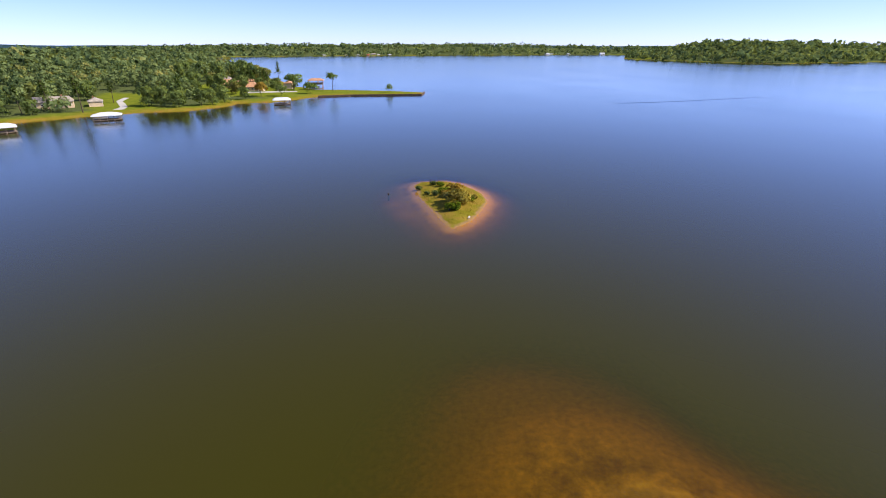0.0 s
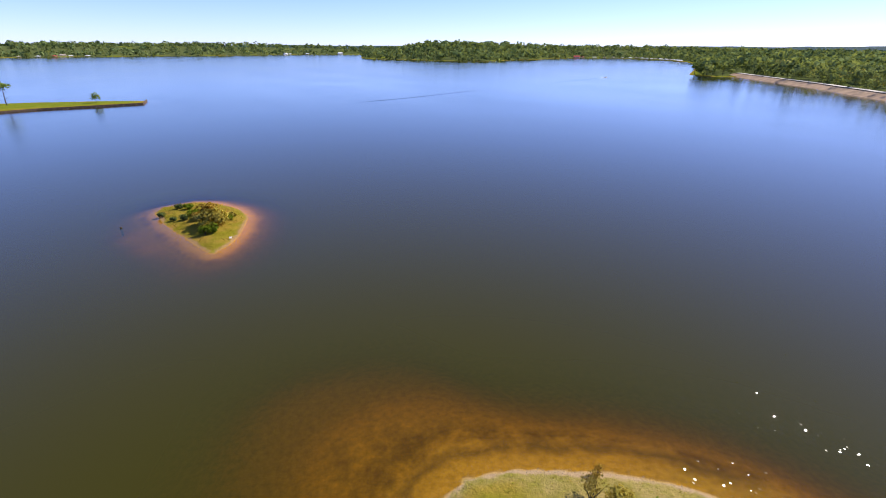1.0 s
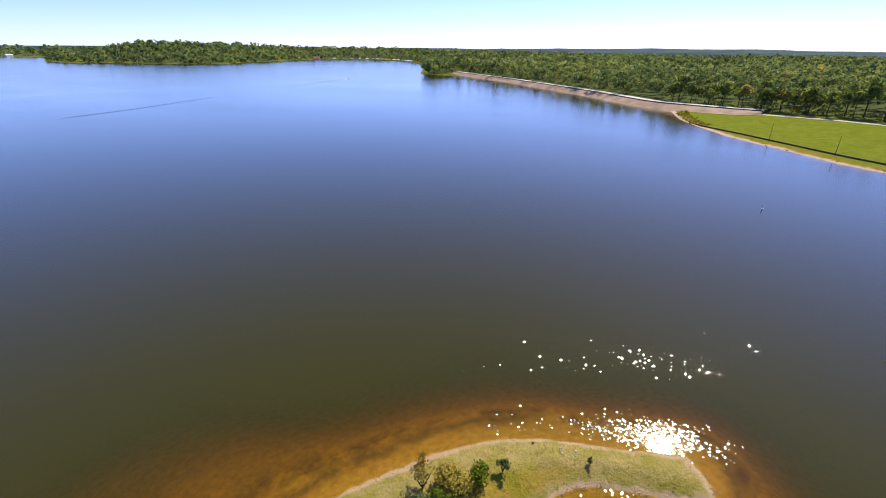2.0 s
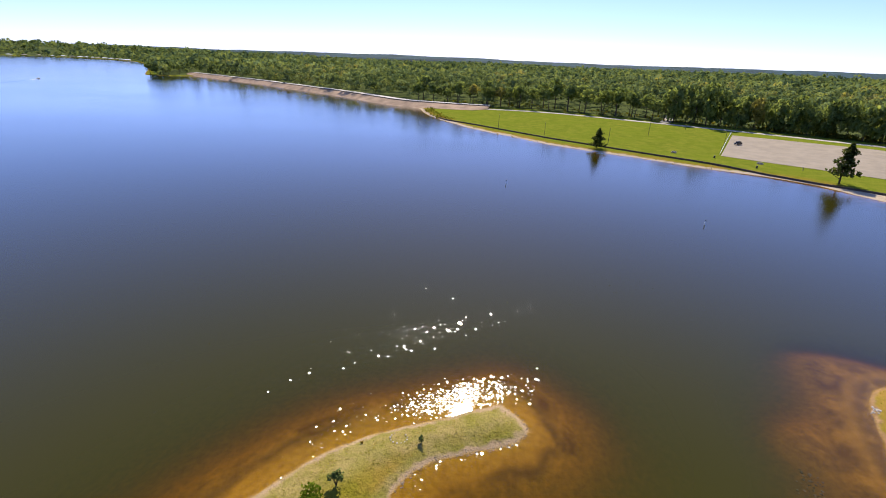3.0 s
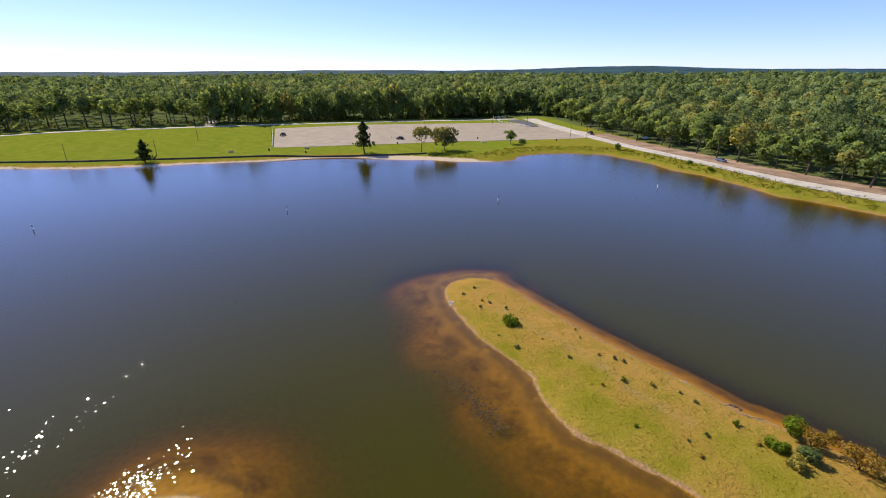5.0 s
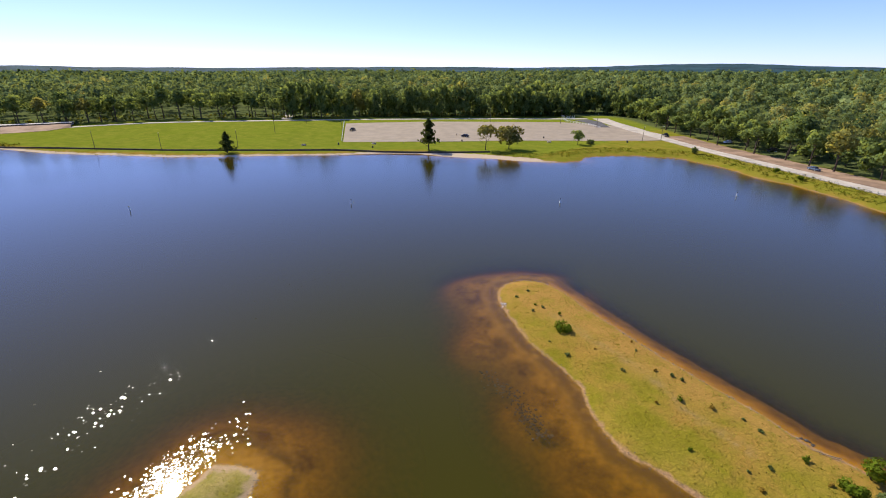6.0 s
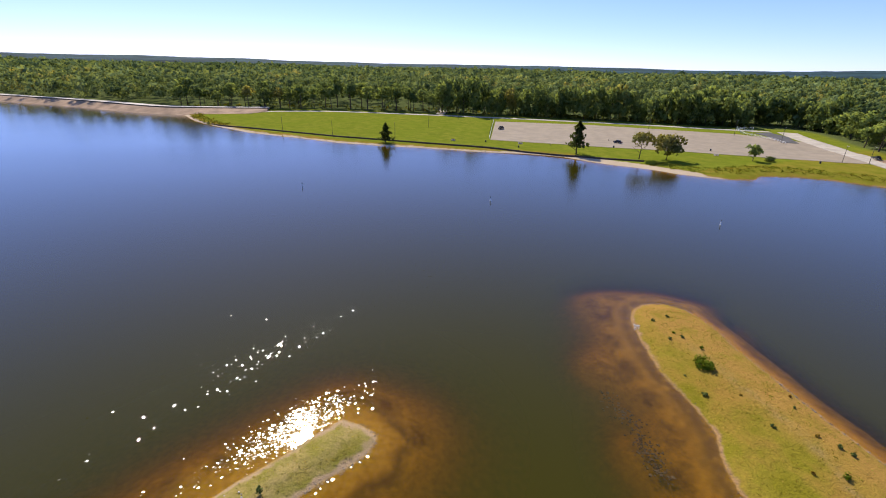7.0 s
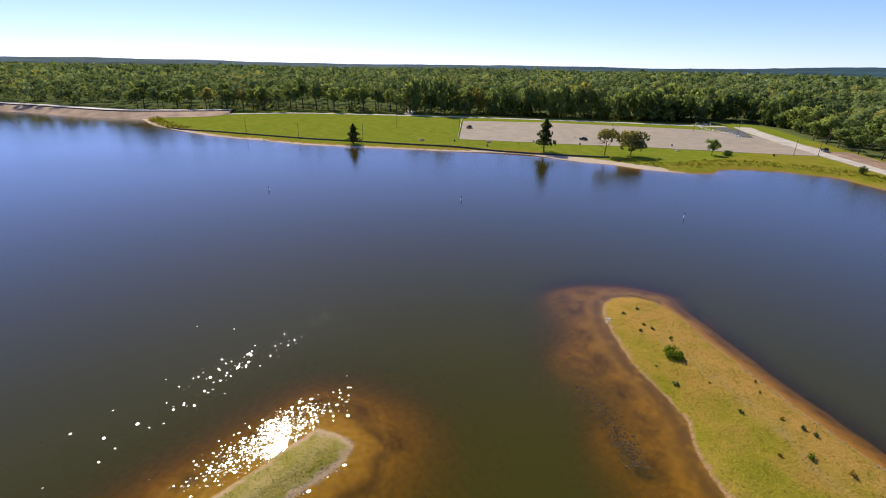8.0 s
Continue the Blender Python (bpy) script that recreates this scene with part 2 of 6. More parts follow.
# ---- the plan: shores ----
LAKE = [(7, -175), (16, -176), (24, -184), (42, -196), (52, -198), (65, -209), (79, -214), (88, -218), (97, -214), (106, -209),
        (112, -203), (119, -190), (115, -178), (120, -169), (130, -160), (146, -153), (160, -143), (177, -137), (190, -125),
        (198, -110), (206, -99), (217, -86), (227, -72), (236, -60), (247, -46), (268, -30), (280, -19), (298, -5), (331, 13),
        (362, 26), (408, 36), (500, 132), (640, 279), (768, 413), (742, 442), (735, 470), (747, 494), (850, 560), (1000, 650),
        (1200, 780), (1350, 900), (1450, 1000), (1520, 1100), (1580, 1230), (1590, 1330), (1540, 1440), (1450, 1475),
        (1300, 1440), (1150, 1350), (1010, 1320), (880, 1240), (800, 1290), (741, 1432), (690, 1560), (640, 1640), (660, 1800),
        (719, 1966), (917, 2400), (920, 2530), (650, 2600), (330, 2480), (50, 2450), (-200, 2350), (-420, 2250), (-650, 2150),
        (-850, 2000), (-900, 1800), (-800, 1500), (-600, 1200), (-450, 1000), (-350, 850), (-260, 700), (-200, 600), (-165, 530),
        (-126, 480), (-80, 474), (-50, 470), (-17, 455), (-19, 428), (-82, 421), (-110, 411), (-124, 382), (-134, 369),
        (-158, 362), (-155, 346), (-173, 317), (-198, 309), (-222, 290), (-238, 271), (-247, 255), (-275, 200), (-285, 120),
        (-265, 20), (-220, -60), (-150, -120), (-80, -145), (-30, -160)]
NEAR_ISLAND = [(20, 27.3), (25, 25.5), (29, 23.4), (34, 20.2), (38.3, 16.2), (41, 13), (42.4, 10.8), (44.2, 6.5), (45.9, 1.9),
               (47.6, -2), (48.8, -5), (47.3, -6.5), (46, -7.4), (44.5, -7.8), (42.8, -6.4), (41.7, -4), (41, -1), (39.7, 2.6),
               (38.2, 4.9), (36.1, 6.4), (34, 7.4), (30, 8.5), (24, 9.5), (17, 11), (11, 14), (9, 18), (11, 22), (15, 25.5)]
LONG_ISLAND = [(55.6, -56.5), (56.4, -59.7), (54.9, -63.2), (51.8, -65.4), (48.5, -65.2), (44.6, -64.1), (40, -62.5), (33.5, -60.4),
               (26, -58.2), (17, -56.2), (12, -55), (8, -53.8), (4, -53.8), (0, -53.3), (-6, -52.5), (-12, -50), (-20, -46), (-24, -38),
               (-18, -33), (-8, -34), (2, -37), (10.6, -38.1), (14.6, -37.9), (18.4, -38.2), (21.5, -37.8), (24, -38.9), (26.8, -40.8),
               (30, -43.8), (35, -45.7), (41, -47.3), (46.5, -50), (51.5, -52.8)]
KITE_ISLAND = [(-8.5, 135.2), (-9.2, 138.3), (-7.1, 142.2), (0.2, 143.6), (5.6, 140.3), (11.2, 131.1), (12.5, 122.9), (9.8, 113.3),
               (6.5, 106.1), (2, 101.1), (0.1, 106), (-3.7, 117.9), (-6.4, 125.5)]
ROAD_EAST = [(800, 446), (640, 290), (500, 143), (428, 62), (416, 20), (402, -28), (383, -72), (360, -108), (335, -145), (305, -188),
             (278, -222), (250, -256), (222, -286), (206, -304), (196, -316)]
CLEAR = [(330, 40), (440, 40), (418, -35), (396, -78), (372, -116), (346, -152), (318, -196), (290, -230), (262, -264), (232, -296),
         (212, -318), (198, -345), (180, -338), (146, -306), (118, -283), (98, -271), (80, -257), (64, -244), (50, -236), (38, -230),
         (20, -217), (9, -208), (-20, -197), (-80, -175), (-80, -100), (100, -100)]
LAWN_WEST = [(-215, 300), (-190, 318), (-222, 350), (-236, 392), (-275, 390), (-258, 345), (-240, 320)]
HAMLET = [(-225, 412), (-170, 398), (-120, 400), (-115, 500), (-240, 525), (-250, 470)]
CAPE = [(-150, 395), (-8, 395), (-8, 492), (-135, 492)]


# a faint trodden way over the long island
TRODDEN = [(43, -55.5), (38, -55), (34.5, -53.6), (30.1, -53.2), (24.1, -51.5), (19.3, -48.6), (12, -47)]
# where a light wind ruffles the water
GUST = [(48, 24), (53, 17), (57, 13), (61, 8.5), (64, 3), (67, -4), (71, -12), (77, -21), (84, -34)]
SHORE_GUST = [(40, 18.5), (44, 13.5), (46.3, 9.5), (48.0, 4.5), (49.8, 0.0), (51.4, -4.5), (52.5, -8)]


def signed(px, py, ring):
    """Distance to a closed line, positive inside."""
    best = np.full(px.shape, 1e12)
    inside = np.zeros(px.shape, bool)
    for (ax, ay), (bx, by) in zip(ring, ring[1:] + ring[:1]):
        dx, dy = bx - ax, by - ay
        s = np.clip(((px - ax) * dx + (py - ay) * dy) / (dx * dx + dy * dy), 0, 1)
        best = np.minimum(best, (px - ax - s * dx) ** 2 + (py - ay - s * dy) ** 2)
        if ay != by:
            inside ^= ((ay > py) != (by > py)) & (px < (bx - ax) * (py - ay) / (by - ay) + ax)
    d = np.sqrt(best)
    return np.where(inside, d, -d)


def away(px, py, line):
    best = np.full(px.shape, 1e12)
    for (ax, ay), (bx, by) in zip(line, line[1:]):
        dx, dy = bx - ax, by - ay
        s = np.clip(((px - ax) * dx + (py - ay) * dy) / (dx * dx + dy * dy), 0, 1)
        best = np.minimum(best, (px - ax - s * dx) ** 2 + (py - ay - s * dy) ** 2)
    return np.sqrt(best)


def ramp(v, a, b):
    s = np.clip((v - a) / (b - a), 0, 1)
    return s * s * (3 - 2 * s)


def waves(px, py, size, seed, octaves=4):
    """Smooth noise about -1 to 1, made of turned sines."""
    r = np.random.RandomState(seed)
    total, weight, amp = 0.0, 0.0, 1.0
    for _ in range(octaves):
        for _ in range(3):
            a, ph = r.uniform(0, 6.283, 2)
            total = total + amp * np.sin((px * math.cos(a) + py * math.sin(a)) * 6.283 / size + ph)
            weight += amp * 0.8
        size, amp = size * 0.48, amp * 0.55
    return total / weight


def pasture(px, py):
    """Open fields between the far woods."""
    wide = ramp(waves(px, py, 620, 21, 3), 0.50, 0.54) * ramp(np.hypot(px, py), 900, 1000)
    for fx, fy, fr in ((195, -870, 75), (345, -1180, 60), (600, -1500, 80)):
        wide = np.maximum(wide, ramp(fr - np.hypot(px - fx, py - fy) + 12 * waves(px, py, 60, 22, 2), -4, 4))
    return wide


HILLS = [(1000, 1850, 520, 30), (300, 2950, 700, 26), (-900, 2500, 700, 25), (1900, 1500, 500, 18), (-700, 700, 500, 12)]


def terrain(px, py):
    """Height of the ground, and the distance to the lake's shore (positive on land)."""
    shift = waves(px, py, 9.0, 3, 3) * 0.5
    lake = -signed(px, py, LAKE)
    dl = lake + shift * np.clip(np.abs(lake) / 4, 0.3, 3)
    rr = np.hypot(px, py)
    z = 0.1 * np.clip(dl, 0, 8) + 2.2 * ramp(dl, 8, 110)
    z += ramp(dl, 120, 900) * (4 + 6 * waves(px, py, 900, 5))
    for hx, hy, s, h in HILLS:
        z += ramp(dl, 20, 320) * h * np.exp(-((px - hx) ** 2 + (py - hy) ** 2) / (2 * s * s))
    steep = np.maximum(ramp(-py, 166, 176) * ramp(-px, -140, -126), ramp(-px, 60, 90))
    z += steep * 0.45 * ramp(dl, 0, 1.6)
    z = np.where(dl > 0, z, -0.22 * np.clip(-dl, 0, 3) - 0.3 * np.clip(-dl - 3, 0, 20))
    for ring, top, s1, flat, s2 in ((NEAR_ISLAND, 1.0, 0.085, 4.5, 0.27), (LONG_ISLAND, 0.75, 0.10, 4.0, 0.34), (KITE_ISLAND, 0.9, 0.15, 2.6, 0.30)):
        d = signed(px, py, ring)
        near = np.abs(d) < 70
        wob = shift[near] * 0.5
        dd = d[near] + wob
        up = top * (1 - np.exp(-np.clip(dd, 0, None) * (0.55 if ring is LONG_ISLAND else 0.28))) + 0.08 * waves(px[near], py[near], 5, 11) * ramp(dd, 0.5, 3)
        out = np.clip(-dd, 0, None)
        down = -(s1 * np.minimum(out, flat) + s2 * np.clip(out - flat, 0, None))
        if ring is NEAR_ISLAND:
            down *= 1 - 0.35 * ramp(py[near], 10, 22) * (1 - ramp(px[near], 24, 34))
        if ring is LONG_ISLAND:
            down *= 1 + 1.3 * (1 - ramp(py[near] + 0.42 * px[near] + 36, -2, 6)) * (1 - ramp(px[near], 47, 53))
        isl = np.where(dd > 0, up, down)
        z[near] = np.maximum(z[near], isl)
    for sx, sy, sr, top in ((13, 34, 13, -0.55), (45, -12, 4, -0.8), (8, 43, 13, -1.45), (60, -54, 7, -0.5), (45, -41, 6, -0.5), (31, -35, 6, -0.55), (20, -33, 6, -0.6),
                            (-14, 122, 6, -0.9), (-10, 112, 5, -0.9)):
        q = ((px - sx) ** 2 + (py - sy) ** 2) / (sr * sr)
        near = q < 9
        z[near] = np.maximum(z[near], np.maximum(z[near], -5) * (1 - np.exp(-q[near])) + top * np.exp(-q[near]))
    return np.maximum(z, -5.0), dl


def mesh_of(name, verts, faces, mat, smooth=False, normals=None):
    me = bpy.data.meshes.new(name)
    verts, faces = np.asarray(verts, dtype=np.float32), np.asarray(faces, dtype=np.int32)
    k = faces.shape[1]
    me.vertices.add(len(verts))
    me.vertices.foreach_set("co", verts.ravel())
    me.loops.add(faces.size)
    me.loops.foreach_set("vertex_index", faces.ravel())
    me.polygons.add(len(faces))
    me.polygons.foreach_set("loop_start", np.arange(0, faces.size, k, dtype=np.int32))
    me.polygons.foreach_set("use_smooth", np.full(len(faces), smooth))
    me.update(calc_edges=True)
    me.materials.append(mat)
    if normals is not None:
        me.polygons.foreach_set("use_smooth", np.full(len(faces), True))
        me.normals_split_custom_set_from_vertices(np.asarray(normals, dtype=np.float32))
    return me


def field_of(me, name, values):
    a = me.attributes.new(name, "FLOAT", "POINT")
    a.data.foreach_set("value", np.asarray(values, dtype=np.float32))


def sheets():
    """The ground, one sheet out to the far hills, and the lake lying on it."""
    cx, cy, turns, rings = 20.0, -5.0, 660, 295
    ang = np.linspace(0, 2 * np.pi, turns, endpoint=False)
    rad = np.concatenate([[0.05], np.geomspace(11.0, 4950.0, rings - 1)])
    gx = (cx + rad[:, None] * np.cos(ang)[None, :]).ravel()
    gy = (cy + rad[:, None] * np.sin(ang)[None, :]).ravel()
    z, dl = terrain(gx, gy)
    i, j = np.meshgrid(np.arange(rings - 1), np.arange(turns), indexing="ij")
    a, b = (i * turns + j).ravel(), (i * turns + (j + 1) % turns).ravel()
    quads = np.stack([a, a + turns, b + turns, b], axis=1)
    me = mesh_of("ground", np.stack([gx, gy, z], 1), quads, MAT_GROUND, True)
    me.materials.append(MAT_BED)
    me.polygons.foreach_set("material_index", (z[quads].max(axis=1) < 0.0).astype(np.int32))
    clear = np.maximum(np.maximum(signed(gx, gy, CLEAR), signed(gx, gy, LAWN_WEST)), np.maximum(signed(gx, gy, CAPE), signed(gx, gy, HAMLET)))
    woods = ramp(dl, 14, 24) * (1 - ramp(clear, -5, 2)) * (1 - ramp(-away(gx, gy, ROAD_EAST), -12, -8))
    field_of(me, "woods", woods * (1 - pasture(gx, gy)))
    field_of(me, "lawn", np.where((gy < -162) & (gx < 132), 0.55 * ramp(dl, 0.4, 2), ramp(dl, 5, 9)))
    field_of(me, "isle", ((dl < -15) | (gy < -168) | (gx < 0) | (gy > 60)).astype(float))
    rim = -signed(gx, gy, LONG_ISLAND)
    off = -signed(gx, gy, NEAR_ISLAND)
    near_weed = np.exp(-((off - 3.4 - 0.8 * waves(gx, gy, 9, 41, 2)) / 0.8) ** 2) * np.maximum(ramp(gy, 9, 15), ramp(-gy, 1, 5))
    grassy = ramp(away(gx, gy, NEAR_ISLAND[2:11]), 3.0, 6.0) * ramp(-off, 0.8, 1.8)
    field_of(me, "dry", (1 - ramp(-signed(gx, gy, NEAR_ISLAND), 0, 10)) * (1 - 0.95 * grassy))
    lee = (gy > -0.42 * gx - 33.5) | (gx > 51)
    field_of(me, "silt", np.where(lee, np.exp(-((rim - 0.9) / 1.3) ** 2), 0) + near_weed)
    far_side = 0.35 * np.where(lee, 0, np.exp(-(np.clip(rim, 0, None) / 4) ** 2))
    field_of(me, "bar", np.clip(far_side + 0.95 * np.exp(-(np.clip(-signed(gx, gy, KITE_ISLAND), 0, None) / 5) ** 2) * (0.35 + 0.65 * ramp(gx, 0, 8)), 0, 1))
    field_of(me, "tan", np.where(rim < 0, ramp(-2.2 - 0.20 * (20 - gx) - (gy + 0.30 * gx + 41), -2, 6), 0))
    field_of(me, "beach", np.exp(-(away(gx, gy, [(172, -144), (150, -154), (130, -162)]) / 6.5) ** 2) - 0.5 * ramp(-gx, 60, 100))
    field_of(me, "worn", np.exp(-(away(gx, gy, TRODDEN) / 0.7) ** 2))
    tagged(new("ground", me), "sandy grassed shores, islands and wooded hills round the lake", "ground", kind="structure")
    wet = z < 0.15
    keep = wet[quads].any(axis=1) & (dl[quads].min(axis=1) < 3)
    isle = (np.abs(gx - 20) < 60) & (np.abs(gy) < 160)
    keep |= wet[quads].any(axis=1) & isle[quads].all(axis=1)
    faces = quads[keep]
    used = np.unique(faces)
    back = np.zeros(len(gx), np.int64)
    back[used] = np.arange(len(used))
    me = mesh_of("lake_water", np.stack([gx[used], gy[used], np.zeros(len(used))], 1), back[faces], MAT_WATER, True)
    field_of(me, "depth", np.clip(-z[used], 0, 9))
    wx, wy = gx[used], gy[used]
    band = away(wx, wy, GUST)
    lee = signed(wx, wy, GUST + [(20, -34), (20, 24)]) > 0
    gust = np.where(lee, np.exp(-(band / 2.0) ** 2), 0.9 * np.exp(-(band / 4.0) ** 2) + 0.10 * np.exp(-(band / 13) ** 2)) * (0.10 + 0.90 * ramp(wy, -11, 6))
    shore = np.exp(-(away(wx, wy, SHORE_GUST) / 2.5) ** 2)
    lap = np.exp(-(away(wx, wy, [(36.1, 5.2), (38.6, 3.6), (40.2, 0.5), (41, -3.6), (42.6, -7.2)]) / 0.6) ** 2)
    field_of(me, "gust", np.clip(gust + 1.2 * shore + lap, 0, 1))
    steep = 0.29 + 0.32 * ramp(wy, 4, 18) + 0.25 * ramp(-wy, 2, 22)
    field_of(me, "ripple", np.where(shore > 0.25, 0.20 + 0.34 * ramp(np.abs(wy - 1), 3, 13), steep))
    field_of(me, "ruffle", np.maximum(ramp(np.hypot(wx - 30, wy), 70, 130), 0.45 * shore))
    tagged(new("water", me), "calm murky brown lake with faint ripples", "water", kind="structure")


sheets()


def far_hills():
    """Distant wooded ridges that close the view, with haze painted into their colour."""
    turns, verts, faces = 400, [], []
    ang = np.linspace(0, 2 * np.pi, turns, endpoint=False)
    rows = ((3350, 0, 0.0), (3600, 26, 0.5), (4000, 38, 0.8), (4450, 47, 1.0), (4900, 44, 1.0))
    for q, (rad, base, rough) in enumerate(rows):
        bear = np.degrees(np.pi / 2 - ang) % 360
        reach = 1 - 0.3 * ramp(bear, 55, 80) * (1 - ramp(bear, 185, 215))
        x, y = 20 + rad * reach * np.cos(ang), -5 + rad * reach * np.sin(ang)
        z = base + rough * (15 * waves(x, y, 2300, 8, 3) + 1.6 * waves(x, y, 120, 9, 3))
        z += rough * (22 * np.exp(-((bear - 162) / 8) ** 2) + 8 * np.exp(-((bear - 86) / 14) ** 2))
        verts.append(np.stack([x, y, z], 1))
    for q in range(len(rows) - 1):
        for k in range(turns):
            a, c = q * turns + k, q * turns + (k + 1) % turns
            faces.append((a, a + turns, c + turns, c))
    tagged(new("backdrop", mesh_of("backdrop", np.concatenate(verts), faces, MAT_HILLS)), "wooded ridges on the horizon, haze put into their blue-green colour", "hills", kind="structure")


def level(x, y):
    z, _ = terrain(np.array([float(x)]), np.array([float(y)]))
    return float(z[0])


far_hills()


# ---- mesh helpers ----
ICO = bmesh.new()
bmesh.ops.create_icosphere(ICO, subdivisions=1, radius=1.0)
BALL_V = np.array([v.co[:] for v in ICO.verts])
BALL_F = np.array([[v.index for v in f.verts] for f in ICO.faces])
ICO.free()


def sprays(centres, radii, rng, per=4, spread=0.55, leaf=0.62):
    """Loose leaf sprays as ragged four-cornered blades set at all angles: verts and quads."""
    c = np.repeat(np.asarray(centres, float), per, axis=0)
    r = np.repeat(np.asarray(radii, float), per)[:, None]
    n = len(c)
    a, b, d = rng.normal(size=(n, 3)), rng.normal(size=(n, 3)), rng.normal(size=(n, 3))
    a /= np.linalg.norm(a, axis=1)[:, None]
    b -= a * (a * b).sum(1)[:, None]
    b /= np.linalg.norm(b, axis=1)[:, None]
    c = c + d / np.linalg.norm(d, axis=1)[:, None] * r * spread * rng.uniform(0.3, 1.3, (n, 1))
    k = [r * leaf * rng.uniform(0.6, 1.35, (n, 1)) for _ in range(4)]
    v = np.stack([c - a * k[0], c - b * k[1] * 0.8, c + a * k[2], c + b * k[3] * 0.8], 1)
    return v.reshape(-1, 3), np.arange(n * 4).reshape(-1, 4)


def shells(centres, radii, outs, rng, leaf=0.6, tilt=0.45):
    """Leaf sprays that lie along a crown's surface, each turned a little its own way: verts and quads."""
    n = len(centres)
    w = outs + rng.normal(size=(n, 3)) * tilt
    w /= np.linalg.norm(w, axis=1)[:, None]
    a = np.cross(w, rng.normal(size=(n, 3)))
    a /= np.linalg.norm(a, axis=1)[:, None]
    b = np.cross(w, a)
    r = np.asarray(radii, float)[:, None]
    k = [r * leaf * rng.uniform(0.55, 1.4, (n, 1)) for _ in range(4)]
    v = np.stack([centres - a * k[0], centres - b * k[1], centres + a * k[2] - w * r * 0.2, centres + b * k[3] - w * r * 0.2], 1)
    return v.reshape(-1, 3), np.arange(n * 4).reshape(-1, 4)


def leaf_normals(outs, rng, jitter=0.3):
    """A crown's own rounding, given to the four corners of each leaf spray."""
    w = outs + rng.normal(size=outs.shape) * jitter
    return np.repeat(w / np.linalg.norm(w, axis=1)[:, None], 4, axis=0)


def clumps(centres, radii, rng, flat=0.8, jag=0.35):
    """Ragged leaf clumps, joined: verts and triangles."""
    n = len(centres)
    ang = rng.uniform(0, 6.283, n)
    base = BALL_V[None] * (1 + rng.uniform(-jag, jag, (n, len(BALL_V), 1)))
    c, s = np.cos(ang)[:, None], np.sin(ang)[:, None]
    x, y = base[..., 0] * c - base[..., 1] * s, base[..., 0] * s + base[..., 1] * c
    v = np.stack([x, y, base[..., 2] * flat], -1) * np.asarray(radii)[:, None, None] + np.asarray(centres)[:, None, :]
    f = BALL_F[None] + (np.arange(n) * len(BALL_V))[:, None, None]
    return v.reshape(-1, 3), f.reshape(-1, 3)


def part(name, data, mat, parent, label=""):
    """One mesh object under a thing or a part. data: a bmesh or a mesh."""
    if isinstance(data, bmesh.types.BMesh):
        me = bpy.data.meshes.new(name)
        data.to_mesh(me)
        data.free()
        me.materials.append(mat)
    else:
        me = data
    ob = new(name, me)
    ob.parent = parent
    return tagged(ob, label)


def thing(name, x, y, z, turn=0.0, label="", category="", group=""):
    ob = new(name)
    ob.matrix_basis = pose(x, y, z, 0, 0, turn)
    return tagged(ob, label, category, group)


def box(bm, cx, cy, cz, sx, sy, sz, bevel=0.0, turn=0.0):
    r = bmesh.ops.create_cube(bm, size=1.0, matrix=pose(cx, cy, cz, 0, 0, turn) @ Matrix.Diagonal((sx, sy, sz, 1)))
    if bevel:
        edges = list({e for v in r["verts"] for e in v.link_edges})
        bmesh.ops.bevel(bm, geom=edges, offset=bevel, segments=2, affect="EDGES", profile=0.5)
    return bm


def rod(bm, a, b, ra, rb=None, sides=7):
    a, b = Vector(a), Vector(b)
    d = b - a
    q = d.to_track_quat("Z", "Y").to_matrix().to_4x4()
    bmesh.ops.create_cone(bm, cap_ends=True, segments=sides, radius1=ra, radius2=ra if rb is None else rb, depth=d.length,
                          matrix=Matrix.Translation((a + b) / 2) @ q)
    return bm


def strip(name, line, width, lift, thick, mat, label, category):
    """A road laid on the ground along a line, with its own thickness."""
    pts = [Vector(p) for p in line]
    fine = []
    for p, q in zip(pts, pts[1:]):
        n = max(1, int((q - p).length / 6))
        fine += [p.lerp(q, k / n) for k in range(n)]
    fine.append(pts[-1])
    for _ in range(6):
        fine = [fine[0]] + [(a + b * 2 + c) / 4 for a, b, c in zip(fine, fine[1:], fine[2:])] + [fine[-1]]
    verts, faces = [], []
    for k, p in enumerate(fine):
        d = (fine[min(k + 1, len(fine) - 1)] - fine[max(k - 1, 0)]).normalized()
        side = Vector((-d.y, d.x))
        z = level(p.x, p.y) + lift
        for s in (-0.5, 0.5):
            e = p + side * width * s
            for dz in (0.0, -thick):
                verts.append((e.x, e.y, z + dz))
    for k in range(len(fine) - 1):
        o, q = 4 * k, 4 * k + 4
        faces += [(o, q, q + 2, o + 2), (o, o + 1, q + 1, q), (o + 2, q + 2, q + 3, o + 3), (o + 1, o + 3, q + 3, q + 1)]
    return tagged(new(name, mesh_of(name, verts, faces, mat)), label, category, kind="structure")


